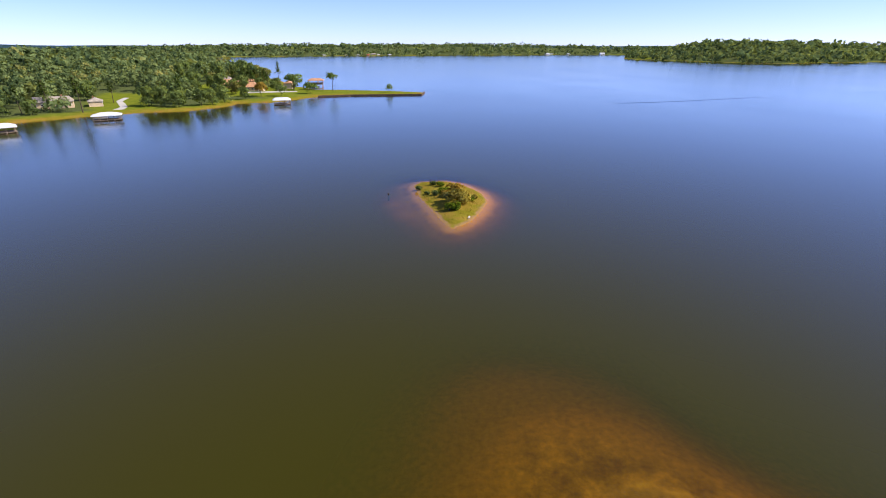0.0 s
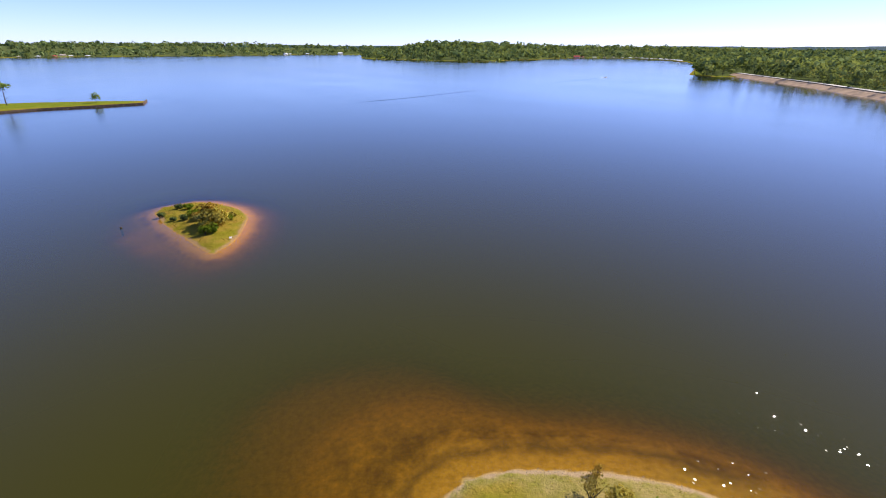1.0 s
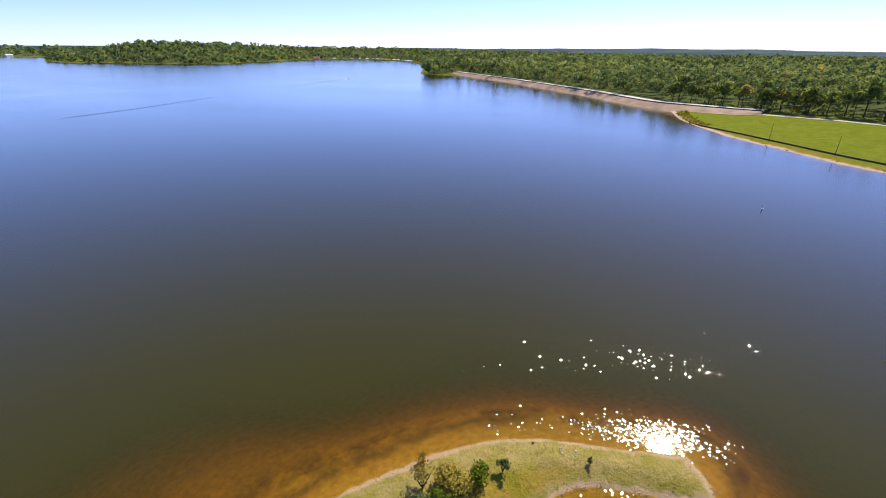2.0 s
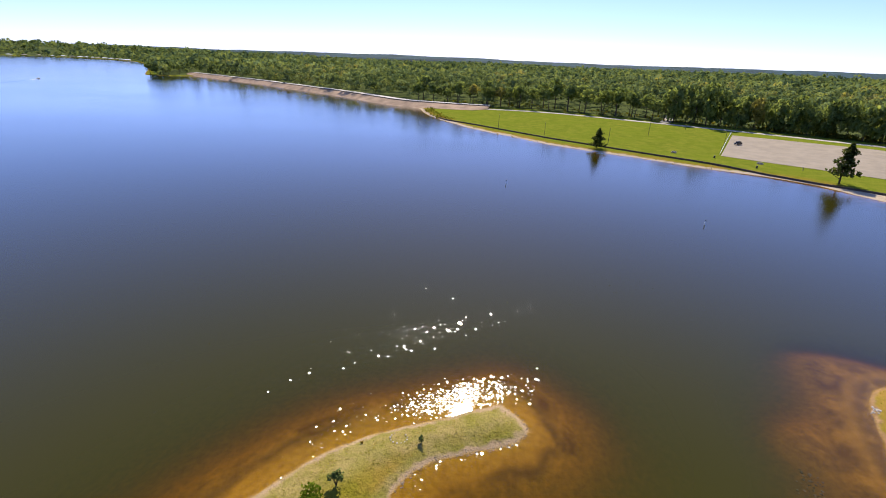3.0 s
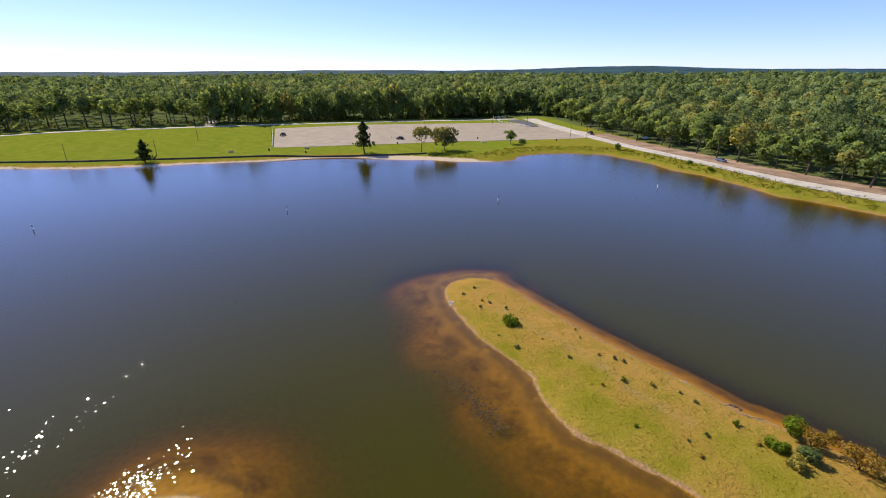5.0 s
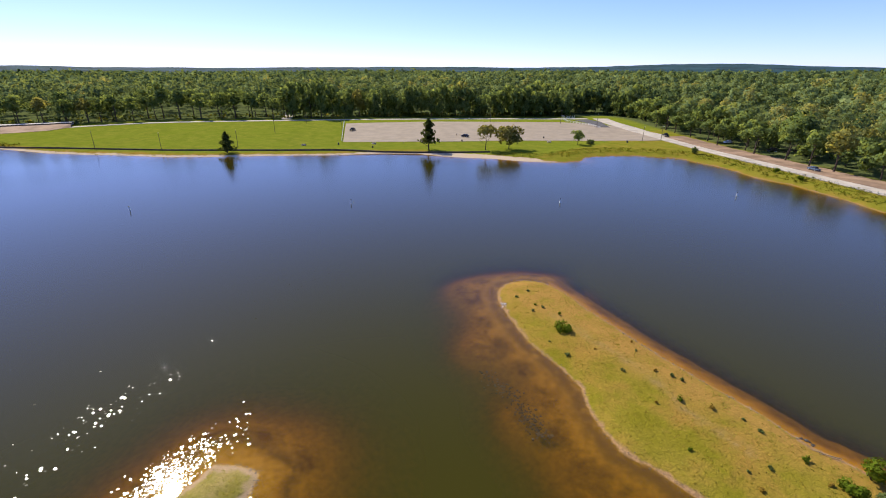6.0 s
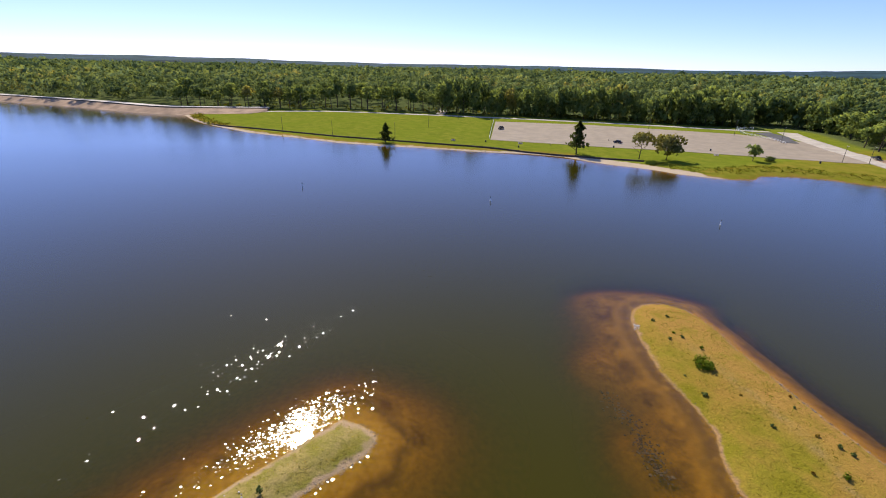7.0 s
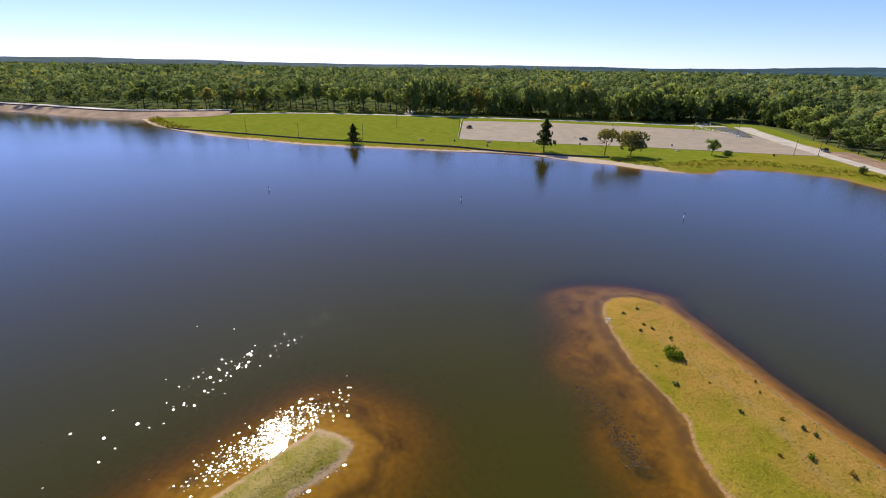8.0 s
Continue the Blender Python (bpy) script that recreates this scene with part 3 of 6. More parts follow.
def slab(name, ring, lift, thick, mat, label, category, grid=8.0):
    """A flat area that follows the ground: a filled outline with a skirt."""
    bm = bmesh.new()
    vs = []
    for (ax, ay), (bx, by) in zip(ring, ring[1:] + ring[:1]):
        n = max(1, int(math.hypot(bx - ax, by - ay) / grid))
        vs += [bm.verts.new((ax + (bx - ax) * k / n, ay + (by - ay) * k / n, 0)) for k in range(n)]
    f = bm.faces.new(vs)
    if f.normal.z < 0:
        f.normal_flip()
    bmesh.ops.triangulate(bm, faces=[f])
    for _ in range(3):
        bmesh.ops.subdivide_edges(bm, edges=[e for e in bm.edges if e.calc_length() > grid * 1.6], cuts=1)
        bmesh.ops.triangulate(bm, faces=bm.faces[:])
    bm.verts.ensure_lookup_table()
    xs = np.array([v.co.x for v in bm.verts])
    ys = np.array([v.co.y for v in bm.verts])
    zs, _ = terrain(xs, ys)
    for v, z in zip(bm.verts, zs):
        v.co.z = z + lift
    rim = [e for e in bm.edges if e.is_boundary]
    ext = bmesh.ops.extrude_edge_only(bm, edges=rim)
    for v in ext["geom"]:
        if isinstance(v, bmesh.types.BMVert):
            v.co.z -= thick
    bmesh.ops.recalc_face_normals(bm, faces=bm.faces[:])
    me = bpy.data.meshes.new(name)
    bm.to_mesh(me)
    bm.free()
    me.materials.append(mat)
    return tagged(new(name, me), label, category, kind="structure")


# ---- roads, lot, dam ----
strip("road_east", ROAD_EAST[3:], 6.5, 0.12, 0.5, MAT_ROAD, "pale road along the edge of the woods", "road")
ROAD_SOUTH = [(190, -324), (169, -302), (143, -283), (119, -265), (99, -254), (81, -241), (65.4, -231), (51.4, -223), (39.4, -215), (29.4, -208),
              (19.4, -201), (9.4, -194), (-19, -183), (-59, -168), (-110, -146), (-160, -128), (-230, -76)]
strip("road_south", ROAD_SOUTH, 11.0, 0.16, 0.6, MAT_ROAD, "pale paved road following the lake shore", "road")
LOT = [(290, -165), (228, -126), (204.5, -155), (184, -177), (167, -198), (146, -223), (119, -247.5), (113, -256), (137, -275.5), (158, -290), (180, -287), (196, -281),
       (218, -258), (256, -221), (281, -182)]
slab("parking_lot", LOT, 0.09, 0.5, MAT_GRAVEL, "wide pale gravel parking lot beside the lawn", "parking lot")


def dam():
    """Earth dam: a sloped facing to the water, a crest road and a low parapet."""
    line = [Vector((410, -25)), Vector((418, 12)), Vector((433, 52)), Vector((500, 132)) + Vector((11.5, -11)), Vector((640, 279)) + Vector((11.5, -11)), Vector((800, 447))]
    fine = []
    for p, q in zip(line, line[1:]):
        n = max(1, int((q - p).length / 5))
        fine += [p.lerp(q, k / n) for k in range(n)]
    fine.append(line[-1])
    for _ in range(8):
        fine = [fine[0]] + [(p + q * 2 + r) / 4 for p, q, r in zip(fine, fine[1:], fine[2:])] + [fine[-1]]
    root = thing("dam", 0, 0, 0, 0, "long earth dam with a tan concrete facing", "dam")
    root["kind"] = "structure"

    def sweep(name, profile, mat, label, grow=0):
        verts, faces, m = [], [], len(profile)
        for k, p in enumerate(fine):
            d = (fine[min(k + 1, len(fine) - 1)] - fine[max(k - 1, 0)]).normalized()
            side = Vector((-d.y, d.x))
            q = min(1.0, (k + 1) / grow) if grow else 1.0
            for n, (s, z) in enumerate(profile):
                s = profile[0][0] + (s - profile[0][0]) * q
                x, y = p.x + side.x * s, p.y + side.y * s
                verts.append((x, y, max(z, level(x, y) + 0.15) if grow and n == 1 and k < 16 else z))
        for k in range(len(fine) - 1):
            for q in range(m):
                o, w = k * m + q, k * m + (q + 1) % m
                faces.append((o, w, w + m, o + m))
        return part(name, mesh_of(name, verts, faces, mat), mat, root, label)

    sweep("facing", [(3.6, 3.9), (19, -1.2), (19, -3), (3.6, -3)], MAT_APRON, "stained tan concrete slope", 3)
    sweep("crest_road", [(3.2, 4.35), (3.2, 3), (-6.5, 3), (-6.5, 4.35)], MAT_CREST, "pale concrete crest road")
    sweep("bank", [(-6.5, 4.3), (-6.5, -3), (-19, -3), (-17, 0.8)], MAT_GROUND, "grassed bank")
    # the lake side's shade is put into the parapet's colour: dark MAT_WALL
    sweep("parapet", [(3.2, 3.4), (3.6, 3.4), (3.6, 4.5), (3.2, 4.5)], MAT_WALL, "low parapet coloured dark as its shaded lake side")


dam()
WALL_LINE = [(345, 17), (331, 10), (309, -8), (292, -23), (262, -50), (243, -71), (226, -90), (209, -110), (192, -126), (178, -139), (164, -150), (152, -165)]


def retaining_wall():
    verts, faces = [], []
    pts = [Vector(p) for p in WALL_LINE]
    fine = []
    for p, q in zip(pts, pts[1:]):
        n = max(1, int((q - p).length / 3))
        fine += [p.lerp(q, k / n) for k in range(n)]
    for k, p in enumerate(fine):
        d = (fine[min(k + 1, len(fine) - 1)] - fine[max(k - 1, 0)]).normalized()
        side = Vector((d.y, -d.x)) * 0.2
        z = level(p.x, p.y)
        verts += [(p.x + side.x * s, p.y + side.y * s, z + dz) for s, dz in ((-1, -0.6), (1, -0.6), (1, 0.7), (-1, 0.7))]
    for k in range(len(fine) - 1):
        for q in range(4):
            o, w = 4 * k + q, 4 * k + (q + 1) % 4
            faces.append((o, w, w + 4, o + 4))
    tagged(new("retaining_wall", mesh_of("retaining_wall", verts, faces, MAT_WALL)), "low dark timber retaining wall above the beach", "retaining wall", kind="structure")


retaining_wall()


# ---- trees ----
def trunk_mesh(h, r, limbs, rng, spread, start=0.35, bare=1.0):
    bm = bmesh.new()
    p = Vector((0, 0, -0.5))
    pts = [p]
    for k in range(4):
        p = p + Vector((rng.uniform(-0.025, 0.025) * h, rng.uniform(-0.025, 0.025) * h, h * bare / 4))
        pts.append(p)
    for k, (a, b) in enumerate(zip(pts, pts[1:])):
        rod(bm, a, b, r * (1 - k * 0.21), r * (1 - (k + 1) * 0.21), 8)
    for k in range(limbs):
        t = start + (0.95 - start) * k / max(limbs - 1, 1)
        q = pts[min(int(t * 4), 3)].lerp(pts[min(int(t * 4) + 1, 4)], t * 4 % 1)
        ang = k * 2.4 + rng.uniform(-0.4, 0.4)
        length = spread * rng.uniform(0.6, 1.0) * (1.15 - t * 0.6)
        mid = q + Vector((math.cos(ang), math.sin(ang), 0.45)) * length * 0.55
        end = mid + Vector((math.cos(ang + 0.3), math.sin(ang + 0.3), 0.7)) * length * 0.45
        rod(bm, q, mid, r * 0.4, r * 0.25, 6)
        rod(bm, mid, end, r * 0.25, r * 0.08, 5)
    return bm


def round_crown(h, w, n, size, rng, low=0.3, lobes=8):
    """Leaf clumps on the shells of several lobes."""
    cs, rs, outs = [], [], []
    hubs = []
    for k in range(lobes):
        a, q = k * 2.399 + rng.uniform(-0.3, 0.3), rng.uniform(0.15, 0.62)
        zz = low + 0.2 + (0.82 - low - 0.2) * rng.uniform(0, 1)
        hubs.append((math.cos(a) * w * 0.5 * q * 1.25, math.sin(a) * w * 0.5 * q * 1.25, h * zz, w * rng.uniform(0.2, 0.3)))
    hubs.append((0, 0, h * 0.82, w * 0.24))
    for k in range(n):
        x, y, z, r = hubs[k % len(hubs)]
        d = rng.normal(size=3)
        d /= np.linalg.norm(d)
        d[2] = abs(d[2]) * 0.9 - 0.25 if rng.rand() < 0.8 else d[2]
        s = size * rng.uniform(0.55, 1.15)
        c = np.array((x + d[0] * r, y + d[1] * r, min(z + d[2] * r, h - size * 0.4)))
        for _ in range(4):
            cs.append(c + rng.normal(size=3) * s * 0.36)
            rs.append(s)
            outs.append(d)
    cs, outs = np.array(cs), np.array(outs)
    whole = cs - np.array([0, 0, h * 0.5])
    whole /= np.linalg.norm(whole, axis=1)[:, None]
    v, f = shells(cs, rs, outs, rng, 0.55, 0.5)
    return v, f, leaf_normals(outs * 0.6 + whole * 0.7, rng)


def pine_crown(h, w, n, size, rng, low=0.5):
    cs, rs = [], []
    for k in range(n):
        t = rng.uniform(0, 1) ** 0.8
        a, q = rng.uniform(0, 6.283), rng.uniform(0.25, 1.0)
        wide = w * 0.5 * (1 - t) ** 0.6 * (0.75 + 0.35 * math.sin(t * 19))
        cs.append((math.cos(a) * wide * q, math.sin(a) * wide * q, h * (low + (0.97 - low) * t)))
        rs.append(size * rng.uniform(0.6, 1.15) * (1 - 0.4 * t))
    v, f = sprays(cs, rs, rng, 5, 0.5, 0.5)
    whole = v[::4] - np.array([0, 0, h * low])
    whole[:, 2] = w * 0.25
    return v, f, leaf_normals(whole / np.linalg.norm(whole, axis=1)[:, None], rng, 0.45)


def tree(kind, x, y, h, w, seed, mat=None, label="", group="", n=150, size=None, name="tree", turn=0.0, low=0.28):
    rng = np.random.RandomState(seed)
    root = thing(name, x, y, level(x, y), turn, label, "tree", group)
    size = size or w * 0.11
    if kind == "pine":
        part("trunk", trunk_mesh(h, 0.016 * h, 7, rng, w * 0.35, 0.5), MAT_BARK, root)
        v, f, nrm = pine_crown(h, w, n, size, rng)
    elif kind == "cone":
        part("trunk", trunk_mesh(h * 0.9, 0.022 * h, 8, rng, w * 0.3, 0.15), MAT_BARK, root)
        v, f, nrm = pine_crown(h, w, n, size, rng, 0.12 if h < 12 else 0.22)
    else:
        part("trunk", trunk_mesh(h * 0.75, 0.022 * h, 7, rng, w * 0.42, 0.35), MAT_BARK, root)
        v, f, nrm = round_crown(h, w, n, size, rng, 0.45 if kind == "open" else low)
    part("crown", mesh_of("crown", v, f, mat or MAT_LEAF, normals=nrm), None, root)
    return root


SHAPES = [tree("round", 405, -100, 22, 12.5, 1, None, "tall oak with a bare trunk at the edge of the woods", "woods edge trees", 170, 1.35, low=0.30),
          tree("round", 372, -132, 20, 10.5, 2, None, "tall oak with a bare trunk at the edge of the woods", "woods edge trees", 150, 1.3, low=0.34),
          tree("round", 342, -166, 23, 11, 3, None, "tall oak with a bare trunk at the edge of the woods", "woods edge trees", 160, 1.25, low=0.34),
          tree("round", 300, -228, 19, 12.5, 4, None, "broad oak at the edge of the woods", "woods edge trees", 170, 1.35, low=0.26),
          tree("pine", -190, 345, 20, 7.5, 5, MAT_PINE, "tall pine with a bare trunk by the shore", "shore pines", 130, 1.1),
          tree("pine", -230, 300, 22, 8.5, 6, MAT_PINE, "tall pine with a bare trunk by the shore", "shore pines", 140, 1.15)]


LOW = [tree("round", -206, 331, 13.5, 13, 87, None, "broad green shore tree near the lakeside houses", "lakeside trees", 270, 1.2, low=0.02),
       tree("round", -184, 329, 11, 12, 88, None, "broad green shore tree near the lakeside houses", "lakeside trees", 250, 1.15, low=0.0),
       tree("round", -172, 337, 12.5, 10, 89, None, "broad green shore tree near the lakeside houses", "lakeside trees", 250, 1.05, low=0.02)]


def edge_row(line, step, offsets, shapes, label, group, seed, smin=0.75, smax=1.1, tall=1.0):
    rng = random.Random(seed)
    pts = [Vector(p) for p in line]
    for off in offsets:
        carry = rng.uniform(0, step)
        for p, q in zip(pts, pts[1:]):
            d = q - p
            s = carry
            while s < d.length:
                side = Vector((d.y, -d.x)).normalized()
                c = p + d * (s / d.length) + side * (off + rng.uniform(-2.5, 2.5))
                k = rng.uniform(smin, smax)
                ob = copy_thing(rng.choice(shapes), pose(c.x, c.y, level(c.x, c.y), 0, 0, rng.uniform(0, 360)) @ Matrix.Diagonal((k * rng.uniform(0.9, 1.15), k, k * tall * rng.uniform(0.88, 1.15), 1)))
                tagged(ob, label, "tree", group)
                s += step * rng.uniform(0.75, 1.3)
            carry = s - d.length


def woods():
    """The forest behind, as ragged clumps: close set near by, coarser far off."""
    rng = np.random.RandomState(7)
    g = np.arange(-900, 900, 11.4)
    nx, ny = [q.ravel() for q in np.meshgrid(g, g)]
    nx, ny = nx + rng.uniform(-5.2, 5.2, nx.shape), ny + rng.uniform(-5.2, 5.2, ny.shape)
    rr = np.hypot(nx - 20, ny + 5)
    ok = rr < 760
    nx, ny = nx[ok], ny[ok]
    size = np.ones(nx.shape)
    far_r, far_a = [], []
    r = 760.0
    while r < 3300:
        s = 0.0185 * r
        m = int(2 * np.pi * r / s)
        far_r.append(r + rng.uniform(-0.45, 0.45, m) * s)
        far_a.append((np.arange(m) + rng.uniform(-0.45, 0.45, m)) * 2 * np.pi / m)
        r += s
    fr, fa = np.concatenate(far_r), np.concatenate(far_a)
    nx, ny = np.concatenate([nx, 20 + fr * np.cos(fa)]), np.concatenate([ny, -5 + fr * np.sin(fa)])
    size = np.concatenate([size, np.clip(fr * 0.0165 / 9.5, 1.25, 6)])
    z, dl = terrain(nx, ny)
    bare = np.maximum(np.maximum(signed(nx, ny, CLEAR), signed(nx, ny, LAWN_WEST)), np.maximum(signed(nx, ny, CAPE), signed(nx, ny, HAMLET)))
    open_field = pasture(nx, ny) > 0.5
    west = nx < -60
    far_shore = np.hypot(nx, ny) > 700
    margin = np.where(far_shore, 7, np.where(west, 30, 12))
    ok = (dl > margin) & (bare < np.where(ny < -150, -14, -9)) & (away(nx, ny, ROAD_EAST) > np.where(ny > 40, 23, 17)) & ~(open_field & (np.hypot(nx, ny) > 760) & (dl > 300)) & (rng.rand(len(nx)) < 0.94)
    bearing = np.degrees(np.arctan2(nx, ny)) % 360
    ok &= ((bearing < 192) | (bearing > 308)) | (rng.rand(len(nx)) < 0.15)
    nx, ny, z, size = nx[ok], ny[ok], z[ok], size[ok]
    m = len(nx)
    grove = waves(nx, ny, 130, 31, 3)
    size = np.where(size > 1.1, size * 1.38, size)
    height = (rng.uniform(8.0, 16.0, m) + np.where(nx > 0, 4.5, 0.0) + 3.0 * grove + 5.0 * (rng.rand(m) < 0.13)) * np.clip(size, 1, 1.12)
    wide = (rng.uniform(3.2, 6.4, m) + np.where(rng.rand(m) < 0.3, 2.2, 0.0)) * size
    tone = np.clip(rng.uniform(-0.15, 1.1, m) * 0.8 + 0.3 * waves(nx, ny, 260, 33, 3) + 0.12, 0, 1)
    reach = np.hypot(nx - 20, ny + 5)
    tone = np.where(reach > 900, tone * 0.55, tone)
    close, near, back = reach < 340, (reach >= 340) & (reach < 560), (reach >= 560) & (reach < 760)
    for name, zone, lobes, per, leaf, label in (("near_woods", close, 7, 44, 0.44, "dense green forest behind the grove"), ("woods", near, 6, 23, 0.66, "dense mixed forest of green and yellowing trees"), ("woods_behind", back, 5, 13, 0.85, "deeper mixed forest of green and yellowing trees"),
                                                ("middle_woods", (reach >= 760) & (reach < 1500), 4, 7, 1.02, "mixed forest reaching towards the low hills"),
                                                ("far_woods", reach >= 1500, 4, 5, 1.05, "distant mixed forest on the low hills")):
        x, y, zz, h, w, t = nx[zone], ny[zone], z[zone], height[zone], wide[zone], tone[zone]
        m = len(x)
        w = np.minimum(w, 26.0 if name == "far_woods" else 16.0)
        cap = np.minimum(w, {"far_woods": 20.0, "middle_woods": 13.0}.get(name, 9.0))
        heart = np.stack([x, y, zz + h * 0.55], 1)
        cs, rs, outs, rounds, tones = [], [], [], [], []
        for k in range(lobes):
            a = rng.uniform(0, 6.283, m)
            q = 0.0 if k == 0 else rng.uniform(0.35, 0.75, m)
            lr = cap * (rng.uniform(0.50, 0.66, m) if k == 0 else rng.uniform(0.34, 0.55, m))
            drop = 0.0 if k == 0 else rng.uniform(0.1, 1.0, m) * np.minimum(cap, 9.0)
            mid = np.stack([x + np.cos(a) * w * q, y + np.sin(a) * w * q, zz + np.maximum(h - lr * 0.9 - drop, 2.5)], 1)
            for _ in range(per):
                d = rng.normal(size=(m, 3))
                d[:, 2] = np.where(d[:, 2] < -0.5, -d[:, 2], d[:, 2])
                d /= np.linalg.norm(d, axis=1)[:, None]
                c = mid + d * lr[:, None] * rng.uniform(0.8, 1.1, (m, 1)) * np.array([1, 1, 0.9])
                whole = c - heart
                whole /= np.linalg.norm(whole, axis=1)[:, None]
                cs.append(c)
                rs.append(lr * 0.44 * leaf)
                outs.append(d)
                rounds.append(d * 0.6 + whole * 0.7)
                tones.append(np.clip(t + rng.normal(0, 0.03, m), 0, 1))
        v, f = shells(np.concatenate(cs), np.concatenate(rs), np.concatenate(outs), rng, 1.0)
        me = mesh_of(name, v, f, MAT_WOODS, normals=leaf_normals(np.concatenate(rounds), rng, 0.28))
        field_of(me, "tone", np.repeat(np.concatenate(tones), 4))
        tagged(new(name, me), label, "forest", kind="stuff")


EDGE_EAST = [(447, 45), (421, -33), (398, -77), (374, -115), (348, -151), (321, -196), (293, -231), (265, -265), (235, -298), (214, -322)]
edge_row(EDGE_EAST[:5], 12.0, (-3, -13), SHAPES[:4], "leafy tree standing at the edge of the woods", "woods edge trees", 11)
edge_row(EDGE_EAST[4:], 9.5, (-2, -11), LOW, "dense tree leafy to the ground at the edge of the woods", "woods edge trees", 13, 0.85, 1.2, 1.55)
edge_row([(262, -300), (240, -322), (222, -346), (206, -360), (186, -352)], 9.5, (-2, -10, -19), LOW, "dense tree leafy to the ground at the edge of the woods", "woods edge trees", 14, 0.85, 1.15, 1.5)
woods()

# ---- more materials ----
MAT_BUSH = leafy("bush_leaves", (0.06, 0.11, 0.008), (0.17, 0.22, 0.02), (0.26, 0.17, 0.02), 0.0, False)
MAT_GOLD = leafy("golden_leaves", (0.24, 0.20, 0.030), (0.44, 0.37, 0.08), (0.30, 0.14, 0.02), 0.3, False)
MAT_DARK = leafy("dark_leaves", (0.060, 0.092, 0.030), (0.16, 0.20, 0.060), (0.08, 0.09, 0.015), 0.0, False)
MAT_OLIVE = leafy("olive_leaves", (0.135, 0.135, 0.035), (0.30, 0.28, 0.085), (0.30, 0.22, 0.05), 0.2, False)
MAT_BROWN = leafy("rust_leaves", (0.20, 0.135, 0.022), (0.36, 0.24, 0.045), (0.22, 0.10, 0.02), 0.3, False)
MAT_BLADE = leafy("grass_blades", (0.20, 0.20, 0.022), (0.35, 0.31, 0.06), (0.36, 0.22, 0.06), 0.25, True, 0.3)
MAT_WEED = leafy("shore_weeds", (0.085, 0.125, 0.012), (0.21, 0.235, 0.03), (0.36, 0.27, 0.03), 0.4, True, 0.3)
MAT_STONE = plain("pale_stone", (0.26, 0.20, 0.13), 0.9, 0, 5, 0.3, 0.5)
MAT_DARKSTONE = plain("dark_stone", (0.09, 0.075, 0.06), 0.9, 0, 5, 0.3, 0.5)
MAT_WHITE = plain("white_paint", (0.78, 0.77, 0.74), 0.5, 0, 3, 0.08, 0.1)
MAT_ROOF_WHITE = plain("white_metal_roof", (0.66, 0.66, 0.66), 0.4, 0.0, 1, 0.06, 0.1)
MAT_ROOF_ORANGE = plain("terracotta_roof", (0.50, 0.25, 0.12), 0.8, 0, 3, 0.25, 0.4)
MAT_ROOF_RED = plain("red_metal_roof", (0.50, 0.04, 0.03), 0.5, 0, 2, 0.1, 0.1)
MAT_ROOF_TAN = plain("tan_shingles", (0.36, 0.30, 0.24), 0.9, 0, 3, 0.2, 0.3)
MAT_STUCCO = plain("tan_stucco", (0.60, 0.45, 0.30), 0.9, 0, 3, 0.12, 0.2)
MAT_BRICK = plain("brick_wall", (0.30, 0.14, 0.09), 0.9, 0, 6, 0.2, 0.3)
MAT_WOOD = plain("grey_dock_wood", (0.20, 0.15, 0.11), 0.9, 0, 4, 0.25, 0.3)
MAT_POLE = plain("brown_pole", (0.07, 0.055, 0.04), 0.8, 0, 4, 0.2, 0.2)
MAT_STEEL = plain("galvanised_steel", (0.55, 0.55, 0.54), 0.4, 0.6, 4, 0.1, 0.1)
MAT_BLACKPAINT = plain("black_car_paint", (0.012, 0.013, 0.016), 0.25, 0, 2, 0.1, 0.0)
MAT_BLUEPAINT = plain("blue_grey_car_paint", (0.10, 0.14, 0.20), 0.25, 0.2, 2, 0.1, 0.0)
MAT_WHITEPAINT = plain("white_car_paint", (0.75, 0.75, 0.75), 0.25, 0, 2, 0.05, 0.0)
MAT_TYRE = plain("tyre_rubber", (0.02, 0.02, 0.02), 0.9, 0, 6, 0.2, 0.1)
MAT_PANE = plain("dark_window_glass", (0.02, 0.025, 0.03), 0.08, 0, 2, 0.1, 0.0)
MAT_LAMP_RED = plain("red_lens", (0.4, 0.02, 0.02), 0.3, 0, 2, 0.1, 0.0)
MAT_BARREL = plain("dark_barrel", (0.03, 0.035, 0.04), 0.6, 0.2, 4, 0.2, 0.1)
MAT_CONCRETE = plain("white_concrete", (0.48, 0.44, 0.38), 0.9, 0, 2, 0.12, 0.2, False)


MAT_LEAFY = leafy("thicket_leaves", (0.070, 0.095, 0.018), (0.185, 0.19, 0.035), (0.22, 0.18, 0.03), 0.1, True)


